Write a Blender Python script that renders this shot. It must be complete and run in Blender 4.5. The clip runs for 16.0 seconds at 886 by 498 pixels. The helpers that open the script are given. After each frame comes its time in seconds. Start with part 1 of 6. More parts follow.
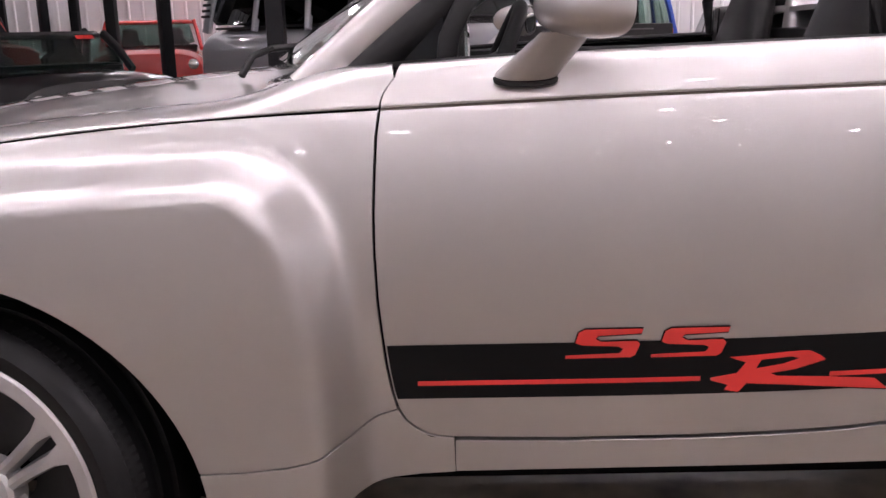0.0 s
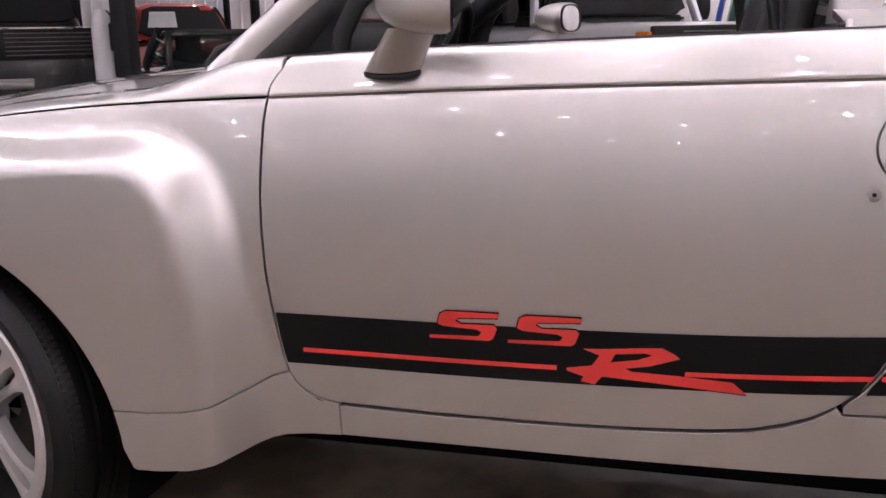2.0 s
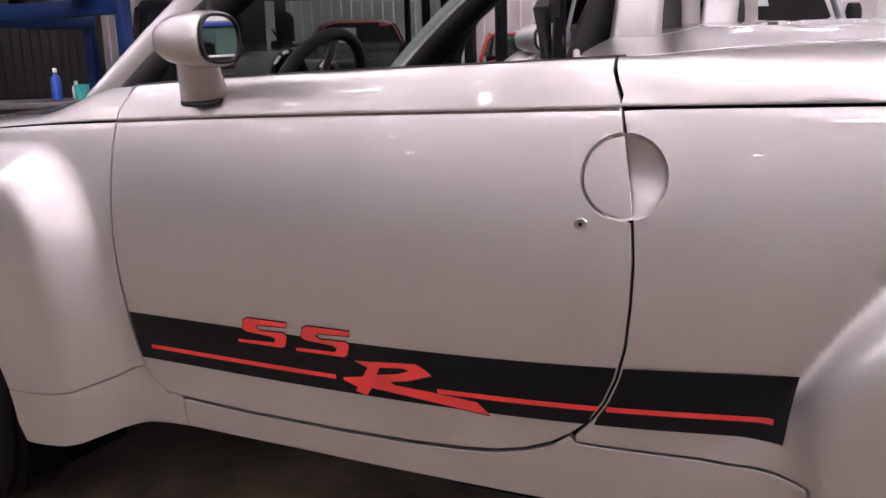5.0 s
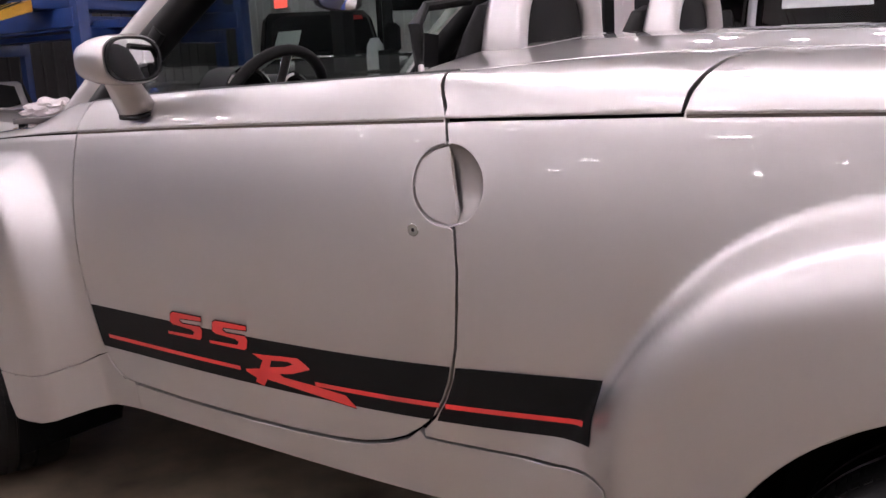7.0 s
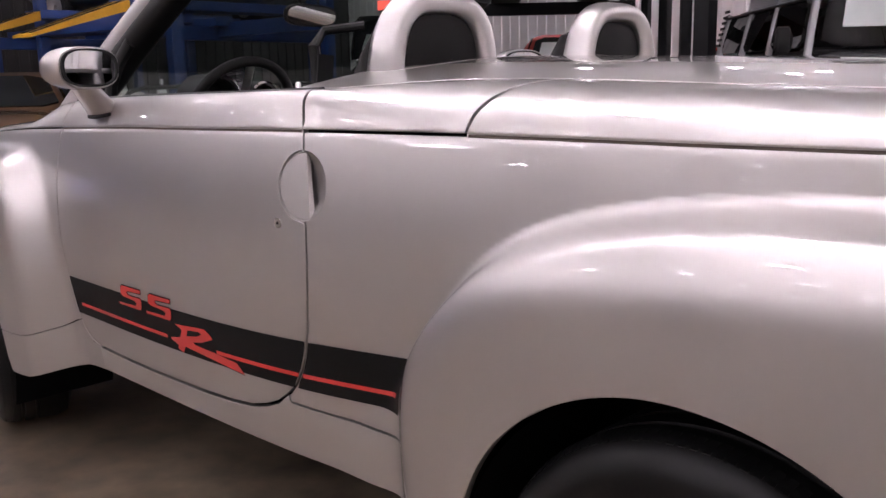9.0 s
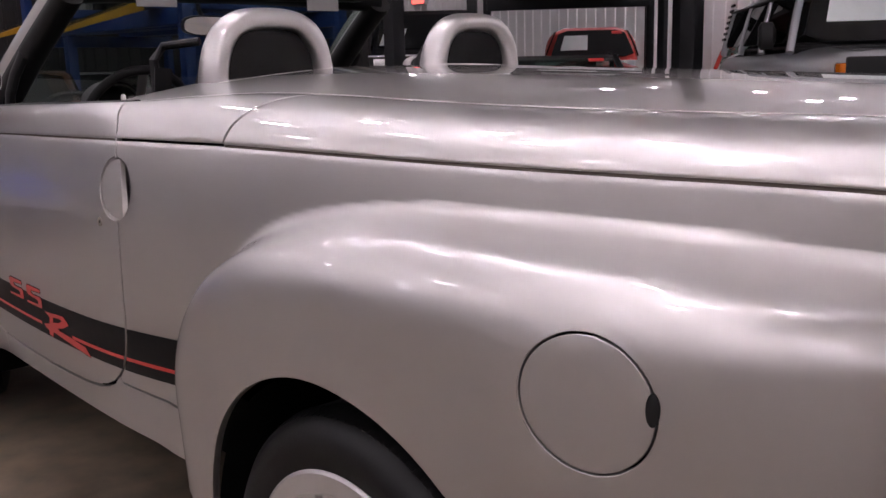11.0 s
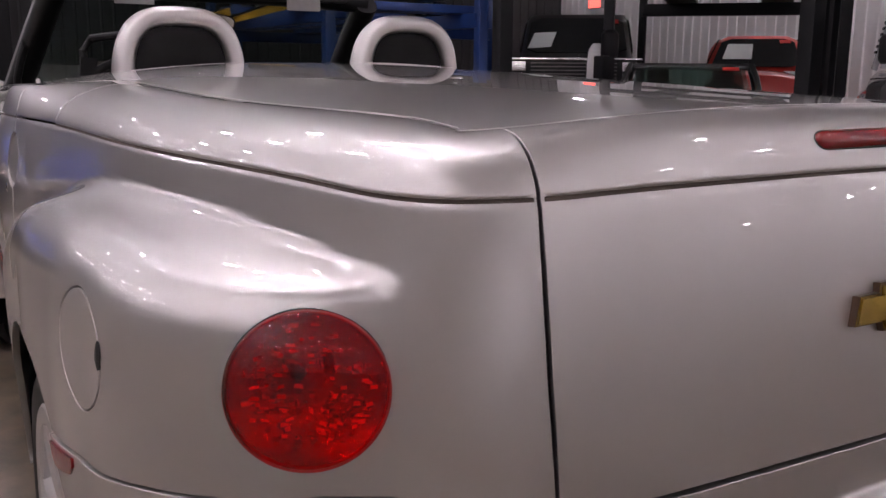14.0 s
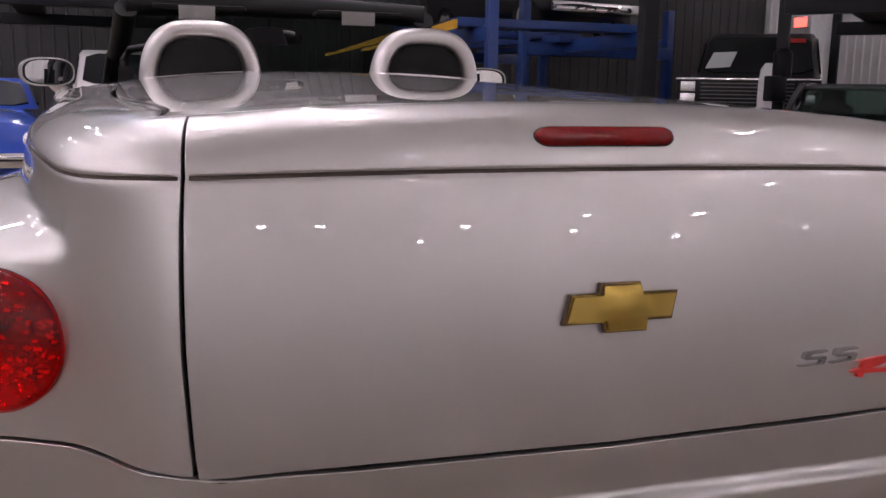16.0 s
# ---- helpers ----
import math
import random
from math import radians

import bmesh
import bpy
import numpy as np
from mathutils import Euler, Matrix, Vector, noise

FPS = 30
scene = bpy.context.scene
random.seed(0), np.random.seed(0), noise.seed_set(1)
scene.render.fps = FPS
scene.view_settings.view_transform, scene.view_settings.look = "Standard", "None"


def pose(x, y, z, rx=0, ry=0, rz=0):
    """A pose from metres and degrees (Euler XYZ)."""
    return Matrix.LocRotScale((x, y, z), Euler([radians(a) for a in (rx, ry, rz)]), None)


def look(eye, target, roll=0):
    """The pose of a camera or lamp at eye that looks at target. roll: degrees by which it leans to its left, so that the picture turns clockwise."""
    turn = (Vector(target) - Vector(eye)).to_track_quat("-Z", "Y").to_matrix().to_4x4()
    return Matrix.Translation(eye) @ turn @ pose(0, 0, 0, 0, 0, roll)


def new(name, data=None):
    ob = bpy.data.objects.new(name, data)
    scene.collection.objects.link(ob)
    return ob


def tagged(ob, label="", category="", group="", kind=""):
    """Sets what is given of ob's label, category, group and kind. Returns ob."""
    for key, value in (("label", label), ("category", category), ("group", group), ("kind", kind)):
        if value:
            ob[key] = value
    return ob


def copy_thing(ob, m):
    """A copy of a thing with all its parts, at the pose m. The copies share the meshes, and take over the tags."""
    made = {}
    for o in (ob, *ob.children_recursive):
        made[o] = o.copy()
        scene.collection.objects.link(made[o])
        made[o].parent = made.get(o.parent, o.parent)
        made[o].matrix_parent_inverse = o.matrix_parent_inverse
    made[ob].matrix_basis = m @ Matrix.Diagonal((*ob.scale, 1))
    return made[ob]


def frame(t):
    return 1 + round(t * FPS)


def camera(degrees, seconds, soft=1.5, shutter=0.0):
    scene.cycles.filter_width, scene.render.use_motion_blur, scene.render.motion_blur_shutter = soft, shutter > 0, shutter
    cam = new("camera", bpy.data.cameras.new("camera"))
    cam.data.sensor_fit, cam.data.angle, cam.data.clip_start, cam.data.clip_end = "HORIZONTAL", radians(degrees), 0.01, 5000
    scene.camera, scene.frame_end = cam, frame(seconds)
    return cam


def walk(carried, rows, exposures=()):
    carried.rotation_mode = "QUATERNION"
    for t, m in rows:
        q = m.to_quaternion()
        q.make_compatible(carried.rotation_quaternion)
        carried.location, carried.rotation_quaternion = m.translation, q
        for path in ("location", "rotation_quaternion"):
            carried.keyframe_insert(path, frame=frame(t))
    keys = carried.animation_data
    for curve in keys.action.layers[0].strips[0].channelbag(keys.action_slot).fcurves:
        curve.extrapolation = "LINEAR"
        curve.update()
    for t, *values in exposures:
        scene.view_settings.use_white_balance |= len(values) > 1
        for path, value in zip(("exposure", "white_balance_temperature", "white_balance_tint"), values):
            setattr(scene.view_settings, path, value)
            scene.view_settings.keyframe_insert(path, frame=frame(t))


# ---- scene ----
cam = camera(51.9, 16.0)
PATH = [
    (0, (1.009, -2.503, 1.245), (0.966, -0.557, 0.784), -1.6),
    (0.5, (1.174, -2.517, 1.246), (0.968, -0.579, 0.796), -2.4),
    (1, (1.347, -2.549, 1.244), (0.985, -0.633, 0.797), -1.3),
    (1.5, (1.492, -2.552, 1.231), (1.071, -0.648, 0.785), -2.1),
    (2, (1.667, -2.540, 1.223), (1.161, -0.658, 0.772), -1.2),
    (2.5, (1.810, -2.508, 1.225), (1.303, -0.623, 0.789), -1.7),
    (3, (1.972, -2.492, 1.225), (1.281, -0.660, 0.818), -1.9),
    (3.5, (2.097, -2.465, 1.241), (1.261, -0.699, 0.814), -2.8),
    (4, (2.212, -2.441, 1.214), (1.367, -0.674, 0.812), -1.7),
    (4.5, (2.353, -2.387, 1.224), (1.456, -0.648, 0.808), -1.6),
    (5, (2.481, -2.339, 1.240), (1.550, -0.619, 0.822), -1.9),
    (7.5, (3.117, -2.113, 1.236), (1.837, -0.623, 0.858), -2.1),
    (8, (3.258, -2.100, 1.245), (1.922, -0.658, 0.881), -1.3),
    (8.5, (3.401, -2.072, 1.252), (2.053, -0.641, 0.884), -1.7),
    (9, (3.522, -2.012, 1.255), (2.149, -0.608, 0.874), -1.1),
    (9.5, (3.680, -1.936, 1.254), (2.257, -0.581, 0.877), 0.1),
    (10, (3.810, -1.881, 1.273), (2.388, -0.529, 0.886), -0.7),
    (12.5, (4.411, -1.452, 1.296), (2.844, -0.272, 0.906), -0.2),
    (13, (4.527, -1.365, 1.299), (2.896, -0.273, 0.916), 0.5),
    (13.5, (4.595, -1.273, 1.290), (2.924, -0.242, 0.909), -1.0),
    (14, (4.664, -1.137, 1.275), (2.972, -0.143, 0.888), 0.5),
    (14.5, (4.749, -0.996, 1.271), (3.029, -0.053, 0.878), -0.8),
    (15, (4.858, -0.855, 1.267), (3.114, 0.050, 0.891), 0.1),
    (15.5, (4.942, -0.734, 1.257), (3.114, -0.010, 0.892), -0.0),
    (16, (4.989, -0.580, 1.248), (3.110, 0.012, 0.900), 1.0),
]
walk(cam, [(t, look(eye, target, roll)) for t, eye, target, roll in PATH],
     [(0, 0.88), (5, 0.84), (9, 0.70), (10.5, 0.45), (12.5, 0.16), (14, 0.30), (16, 0.44)])

# ---- light ----
world = bpy.data.worlds.new("world")
scene.world = world
world.use_nodes = True
world.node_tree.nodes["Background"].inputs[0].default_value = (1.0, 0.9, 0.93, 1)
world.node_tree.nodes["Background"].inputs[1].default_value = 0.02
LAMP = (1.0, 0.895, 1.0)          # the tint of the hall's fluorescent lamps
LAMP_POWER = 78.0
UPLIGHT = 98.0             # strength of glowing panels added on top of the lamps to brighten the ceiling

# ---- materials ----
def mat(name, base, rough=0.5, metal=0.0, coat=0.0, coat_rough=0.03, vary=0.12, scale=4.0, fine=60.0, bump=0.0,
        rough_vary=0.1, trans=0.0, ior=1.5, emit=None, power=0.0, spec=0.5):
    m = bpy.data.materials.new(name)
    m.use_nodes = True
    nt = m.node_tree
    b = nt.nodes["Principled BSDF"]
    b.inputs["Base Color"].default_value = (*base, 1)
    b.inputs["Roughness"].default_value = rough
    b.inputs["Metallic"].default_value = metal
    b.inputs["Coat Weight"].default_value = coat
    b.inputs["Coat Roughness"].default_value = coat_rough
    b.inputs["Transmission Weight"].default_value = trans
    b.inputs["IOR"].default_value = ior
    b.inputs["Specular IOR Level"].default_value = spec
    if emit:
        b.inputs["Emission Color"].default_value = (*emit, 1)
        b.inputs["Emission Strength"].default_value = power
    tc = nt.nodes.new("ShaderNodeTexCoord")
    if vary > 0 or rough_vary > 0:
        big = nt.nodes.new("ShaderNodeTexNoise")
        big.inputs["Scale"].default_value = scale
        big.inputs["Detail"].default_value = 5
        small = nt.nodes.new("ShaderNodeTexNoise")
        small.inputs["Scale"].default_value = fine
        small.inputs["Detail"].default_value = 3
        for n in (big, small):
            nt.links.new(tc.outputs["Object"], n.inputs["Vector"])
        mix = nt.nodes.new("ShaderNodeMath")
        mix.operation = "MULTIPLY_ADD"
        nt.links.new(small.outputs["Fac"], mix.inputs[0])
        mix.inputs[1].default_value = 0.4
        nt.links.new(big.outputs["Fac"], mix.inputs[2])
        ramp = nt.nodes.new("ShaderNodeMapRange")
        ramp.inputs[1].default_value, ramp.inputs[2].default_value = 0.4, 1.0
        ramp.inputs[3].default_value, ramp.inputs[4].default_value = 1 - vary, 1 + vary
        nt.links.new(mix.outputs[0], ramp.inputs[0])
        col = nt.nodes.new("ShaderNodeVectorMath")
        col.operation = "SCALE"
        col.inputs[0].default_value = base
        nt.links.new(ramp.outputs[0], col.inputs["Scale"])
        nt.links.new(col.outputs[0], b.inputs["Base Color"])
        rr = nt.nodes.new("ShaderNodeMapRange")
        rr.inputs[1].default_value, rr.inputs[2].default_value = 0.35, 1.05
        rr.inputs[3].default_value, rr.inputs[4].default_value = max(0.0, rough - rough_vary * rough), min(1.0, rough + rough_vary * rough)
        nt.links.new(mix.outputs[0], rr.inputs[0])
        nt.links.new(rr.outputs[0], b.inputs["Roughness"])
        if bump > 0:
            bp = nt.nodes.new("ShaderNodeBump")
            bp.inputs["Strength"].default_value = 0.6
            bp.inputs["Distance"].default_value = bump
            nt.links.new(small.outputs["Fac"], bp.inputs["Height"])
            nt.links.new(bp.outputs[0], b.inputs["Normal"])
    return m


M = {}
M["paint"] = mat("silver_metallic_paint", (0.57, 0.55, 0.535), 0.40, 0.95, 1.0, 0.010, vary=0.03, scale=2.2, fine=900.0, rough_vary=0.06)
M["seam"] = mat("dark_seam", (0.080, 0.064, 0.054), 0.7, vary=0.1, spec=0.2)
M["dark_gap"] = mat("dark_gap", (0.006, 0.006, 0.006), 0.9, vary=0.1, spec=0.0)
M["black_decal"] = mat("black_vinyl", (0.006, 0.006, 0.006), 0.5, 0, 0.0, 0.1, vary=0.1, spec=0.12)
M["red_decal"] = mat("red_vinyl", (0.62, 0.035, 0.03), 0.35, 0, 0.3, 0.1, vary=0.05)
M["rubber"] = mat("tyre_rubber", (0.004, 0.004, 0.0042), 0.5, vary=0.3, scale=9, fine=150, bump=0.0005, spec=0.3)
M["trim"] = mat("black_trim", (0.009, 0.009, 0.009), 0.5, vary=0.2, fine=250, bump=0.0003, spec=0.25)
M["leather"] = mat("black_leather", (0.010, 0.0095, 0.0095), 0.6, vary=0.25, scale=12, fine=220, bump=0.0008, spec=0.2)
M["alloy"] = mat("wheel_alloy", (0.56, 0.54, 0.53), 0.3, 0.6, 0.5, 0.05, vary=0.05)
M["satin"] = mat("satin_silver", (0.60, 0.58, 0.57), 0.31, 0.92, 0.0, 0.1, vary=0.05, fine=300)
M["chrome"] = mat("chrome", (0.85, 0.85, 0.85), 0.06, 1.0, vary=0.03)
M["mirror"] = mat("mirror_glass", (0.88, 0.89, 0.9), 0.015, 1.0, vary=0.0, rough_vary=0.0)
M["gold"] = mat("gold_enamel", (0.44, 0.30, 0.06), 0.26, 0.9, 0.5, 0.06, vary=0.05, scale=6, fine=700, bump=0.0002)
M["lamp_body"] = mat("lamp_reflector", (0.85, 0.83, 0.83), 0.22, 0.95, vary=0.1, scale=40, fine=90, bump=0.006)
M["brake_red"] = mat("brake_lens", (0.20, 0.004, 0.005), 0.10, 0, 0.6, 0.02, vary=0.15, scale=30, fine=200, spec=0.25)


def glass(name, tint=(0.62, 0.68, 0.65), rough=0.0):
    m = bpy.data.materials.new(name)
    m.use_nodes = True
    nt = m.node_tree
    b = nt.nodes["Principled BSDF"]
    nt.nodes.remove(b)
    out = nt.nodes["Material Output"]
    t = nt.nodes.new("ShaderNodeBsdfTransparent")
    t.inputs[0].default_value = (*tint, 1)
    g = nt.nodes.new("ShaderNodeBsdfGlossy")
    g.inputs["Roughness"].default_value = rough
    lw = nt.nodes.new("ShaderNodeLayerWeight")
    lw.inputs[0].default_value = 0.5
    pw = nt.nodes.new("ShaderNodeMath")
    pw.operation = "POWER"
    nt.links.new(lw.outputs["Facing"], pw.inputs[0])
    pw.inputs[1].default_value = 4.0
    fr = nt.nodes.new("ShaderNodeMath")
    fr.operation = "MULTIPLY_ADD"
    nt.links.new(pw.outputs[0], fr.inputs[0])
    fr.inputs[1].default_value, fr.inputs[2].default_value = 0.7, 0.045
    mx = nt.nodes.new("ShaderNodeMixShader")
    nt.links.new(fr.outputs[0], mx.inputs[0])
    nt.links.new(t.outputs[0], mx.inputs[1])
    nt.links.new(g.outputs[0], mx.inputs[2])
    nt.links.new(mx.outputs[0], out.inputs[0])
    return m


M["glass"] = glass("clear_glass")
M["dark_glass"] = mat("dark_glass", (0.010, 0.012, 0.013), 0.04, 0, 0.0, 0.02, vary=0.0, rough_vary=0.0)


# ---- building helpers ----
def mesh_object(name, verts, faces, material, parent=None, smooth=True, label=""):
    me = bpy.data.meshes.new(name)
    me.from_pydata([tuple(v) for v in verts], [], [tuple(f) for f in faces])
    me.materials.append(material)
    if smooth:
        me.polygons.foreach_set("use_smooth", [True] * len(me.polygons))
    me.update()
    ob = new(name, me)
    if parent:
        ob.parent = parent
    return tagged(ob, label)


def part(name, bm, material, parent=None, label="", smooth=True, sharp=35):
    bmesh.ops.recalc_face_normals(bm, faces=bm.faces)
    me = bpy.data.meshes.new(name)
    bm.to_mesh(me)
    bm.free()
    me.materials.append(material)
    if smooth:
        me.polygons.foreach_set("use_smooth", [True] * len(me.polygons))
        me.set_sharp_from_angle(angle=radians(sharp))
    ob = new(name, me)
    if parent:
        ob.parent = parent
    return tagged(ob, label)


def thing(name, m, label, category, group="", kind=""):
    ob = new(name)
    ob.empty_display_size = 0.1
    ob.matrix_basis = m
    return tagged(ob, label, category, group, kind)


def boxed(x0, x1, y0, y1, z0, z1, bevel=0.0, seg=2, bm=None):
    bm2 = bmesh.new()
    bmesh.ops.create_cube(bm2, size=1)
    for v in bm2.verts:
        v.co = Vector(((x0 + x1) / 2 + v.co.x * (x1 - x0), (y0 + y1) / 2 + v.co.y * (y1 - y0), (z0 + z1) / 2 + v.co.z * (z1 - z0)))
    if bevel:
        bmesh.ops.bevel(bm2, geom=bm2.edges[:], offset=bevel, segments=seg, affect="EDGES", profile=0.6)
    if bm is None:
        return bm2
    me = bpy.data.meshes.new("tmp")
    bm2.to_mesh(me)
    bm2.free()
    bm.from_mesh(me)
    bpy.data.meshes.remove(me)
    return bm


def lathe(profile, axis="y", n=64, centre=(0, 0, 0), closed=False):
    """Turns (r, a) pairs round an axis; a runs along it."""
    bm = bmesh.new()
    rings = []
    for r, a in profile:
        ring = []
        for i in range(n):
            u = 2 * math.pi * i / n
            c, s = r * math.cos(u), r * math.sin(u)
            p = {"y": (c, a, s), "z": (c, s, a), "x": (a, c, s)}[axis]
            ring.append(bm.verts.new(Vector(p) + Vector(centre)))
        rings.append(ring)
    pairs = list(zip(rings[:-1], rings[1:])) + ([(rings[-1], rings[0])] if closed else [])
    for a, b in pairs:
        for i in range(n):
            bm.faces.new((a[i], a[(i + 1) % n], b[(i + 1) % n], b[i]))
    if not closed:
        for ring in (rings[0], rings[-1]):
            bm.faces.new(ring)
    return bm


def sweep(points, section, closed=False, up=(0, 0, 1)):
    """Carries a section (list of (a, b)) along points: a across, b along the up vector."""
    bm = bmesh.new()
    pts = [Vector(p) for p in points]
    rings = []
    for i, p in enumerate(pts):
        a = pts[i - 1] if (i > 0 or closed) else pts[i]
        b = pts[(i + 1) % len(pts)] if (i < len(pts) - 1 or closed) else pts[i]
        d = (b - a).normalized()
        side = d.cross(Vector(up)).normalized()
        top = side.cross(d).normalized()
        rings.append([bm.verts.new(p + side * s + top * h) for s, h in section])
    n = len(section)
    pairs = list(zip(rings[:-1], rings[1:])) + ([(rings[-1], rings[0])] if closed else [])
    for a, b in pairs:
        for i in range(n):
            bm.faces.new((a[i], a[(i + 1) % n], b[(i + 1) % n], b[i]))
    if not closed:
        bm.faces.new(rings[0])
        bm.faces.new(rings[-1])
    return bm


def oval(a, b, n=16, power=2.0):
    out = []
    for i in range(n):
        u = 2 * math.pi * i / n
        c, s = math.cos(u), math.sin(u)
        out.append((a * math.copysign(abs(c) ** (2 / power), c), b * math.copysign(abs(s) ** (2 / power), s)))
    return out


def loft(rings, cap=True):
    bm = bmesh.new()
    vs = [[bm.verts.new(p) for p in r] for r in rings]
    n = len(rings[0])
    for a, b in zip(vs[:-1], vs[1:]):
        for i in range(n):
            bm.faces.new((a[i], a[(i + 1) % n], b[(i + 1) % n], b[i]))
    if cap:
        bm.faces.new(vs[0])
        bm.faces.new(vs[-1])
    return bm


# ---- the car's body surface ----
# s runs along the left side from the nose and round the tail's corner to the middle of the tailgate; w is the height
# over the belt crease up to 0, and the way over the shoulder beyond it.
from mathutils.geometry import delaunay_2d_cdt

S_MID = 4.56
SHOULDER = 0.2


def basis(q, lo, gap, n):
    """Rows of uniform cubic B-spline weights."""
    q = np.clip((np.asarray(q, float) - lo) / gap, 0, n - 3 - 1e-9)
    i = np.floor(q).astype(int)
    t = q - i
    return i, np.stack([(1 - t) ** 3, 3 * t ** 3 - 6 * t * t + 4, -3 * t ** 3 + 3 * t * t + 3 * t + 1, t ** 3], -1) / 6


def fair(knots, stiff, gap=0.04, mirror=0, corner=9.0, supple=1.0):
    """A fair curve near knots (s, value); mirror 1 or -1 repeats them, as they are or negated, beyond the middle of the tail.
    From the corner on the curve is suppler."""
    k = np.array(knots, float)
    if mirror:
        far = k[k[:, 0] < S_MID - 0.001][::-1]
        k = np.concatenate([k, np.stack([2 * S_MID - far[:, 0], mirror * far[:, 1]], -1)])
    lo, hi = k[0, 0] - 0.02, k[-1, 0] + 0.02
    n = int(np.ceil((hi - lo) / gap)) + 4
    # the knots, and a light pull towards the straight lines between them
    q = np.concatenate([k[:, 0], np.arange(lo, hi, gap)])
    v = np.concatenate([k[:, 1], np.interp(np.arange(lo, hi, gap), k[:, 0], k[:, 1])])
    wt = np.concatenate([np.ones(len(k)), np.full(len(q) - len(k), 0.02)])
    i, b = basis(q, lo, gap, n)
    A = np.zeros((len(q), n))
    for c in range(4):
        A[np.arange(len(q)), i + c] += b[:, c]
    D = np.diff(np.eye(n), 3, axis=0) * (0.04 / gap) ** 2.5
    at = lo + gap * np.arange(n - 3)
    firm = stiff * np.where((at > corner) & (at < 2 * S_MID - corner), supple, 1.0)
    C = np.linalg.solve(A.T @ (A * wt[:, None]) + D.T @ (D * firm[:, None]), A.T @ (v * wt))

    def curve(s):
        i, b = basis(s, lo, gap, n)
        return sum(C[i + c] * b[..., c] for c in range(4))
    return curve


def eased(knots, blur):
    """A fair curve along knots (s, value); a larger blur makes it stiffer."""
    even = 1 if knots[-1][0] >= S_MID - 0.01 else 0
    return fair(knots, 400.0 * blur, 0.04, even)


# the plan of the upper body (u) and of the fenders and lower body (f): s, x, y
U_PLAN = [(-1.15, -0.86, -0.30), (-0.95, -0.80, -0.50), (-0.75, -0.68, -0.68), (-0.5, -0.48, -0.79), (-0.2, -0.2, -0.835), (0.2, 0.2, -0.858),
          (0.6, 0.6, -0.868), (0.86, 0.86, -0.872), (1.25, 1.25, -0.885), (1.65, 1.65, -0.892), (2.03, 2.03, -0.888), (2.25, 2.25, -0.865),
          (2.45, 2.45, -0.847), (2.8, 2.8, -0.832), (3.1, 3.1, -0.815), (3.4, 3.4, -0.775), (3.6, 3.592, -0.740), (3.74, 3.700, -0.716),
          (3.83, 3.762, -0.698), (3.90, 3.822, -0.664), (3.94, 3.852, -0.628), (3.987, 3.872, -0.556), (4.06, 3.878, -0.49), (4.3, 3.886, -0.26), (4.56, 3.89, 0.0)]
F_PLAN = [(-1.15, -0.86, -0.34), (-0.95, -0.83, -0.56), (-0.75, -0.73, -0.76), (-0.5, -0.5, -0.90), (-0.2, -0.2, -0.965), (0.1, 0.1, -0.985),
          (0.50, 0.50, -0.987), (0.70, 0.70, -0.985), (0.90, 0.90, -0.978), (1.1, 1.1, -0.90), (1.25, 1.25, -0.885),
          (1.65, 1.65, -0.892), (2.03, 2.03, -0.890), (2.28, 2.28, -0.887), (2.30, 2.30, -0.893), (2.365, 2.365, -0.944), (2.39, 2.39, -0.956), (2.45, 2.45, -0.966), (2.62, 2.62, -0.976),
          (3.0, 3.0, -0.982), (3.3, 3.3, -0.972), (3.5, 3.5, -0.952), (3.61, 3.605, -0.928), (3.70, 3.69, -0.885), (3.77, 3.74, -0.835),
          (3.83, 3.772, -0.775), (3.89, 3.802, -0.705), (3.91, 3.814, -0.683), (3.928, 3.828, -0.661), (3.944, 3.852, -0.641), (3.964, 3.886, -0.616), (3.985, 3.908, -0.588), (4.008, 3.921, -0.545), (4.06, 3.926, -0.49), (4.3, 3.935, -0.26), (4.56, 3.939, 0.0)]


UX, UY = fair([k[:2] for k in U_PLAN], 30.0, 0.02, 1, 3.66, 0.0005), fair([(k[0], k[2]) for k in U_PLAN], 30.0, 0.02, -1, 3.66, 0.0005)
FX, FY = fair([k[:2] for k in F_PLAN], 0.004, 0.015, 1), fair([(k[0], k[2]) for k in F_PLAN], 0.004, 0.015, -1)
BELT = eased([(-1.2, 0.84), (-0.8, 0.90), (-0.5, 0.975), (-0.2, 1.03), (0.18, 1.075), (0.39, 1.095), (0.6, 1.108), (0.86, 1.117), (1.26, 1.130),
              (1.6, 1.137), (2.03, 1.145), (2.44, 1.147), (3.0, 1.147), (3.4, 1.1465), (3.7, 1.143), (3.88, 1.138), (4.0, 1.139), (4.2, 1.143), (4.56, 1.146)], 0.01)
TOP = eased([(0.87, 0.62), (2.24, 0.62),
             (2.34, 0.76), (2.44, 0.89), (2.56, 0.98), (2.74, 1.045), (2.98, 1.077), (3.25, 1.084), (3.5, 1.078), (3.72, 1.062), (3.83, 1.054), (4.0, 1.048)], 0.01)
DEPTH = eased([(0.9, 0.2), (2.3, 0.2), (2.6, 0.155), (3.2, 0.145), (3.5, 0.125), (3.70, 0.094), (3.82, 0.084), (4.0, 0.075)], 0.03)
TAIL_DEPTH = eased([(3.7, 0.22), (3.9, 0.26), (3.97, 0.35), (4.56, 0.35)], 0.03)
FRONT_TOP = eased([(-1.2, 0.79), (-0.5, 0.96), (0.0, 1.045), (0.52, 1.068), (0.9, 1.074)], 0.04)
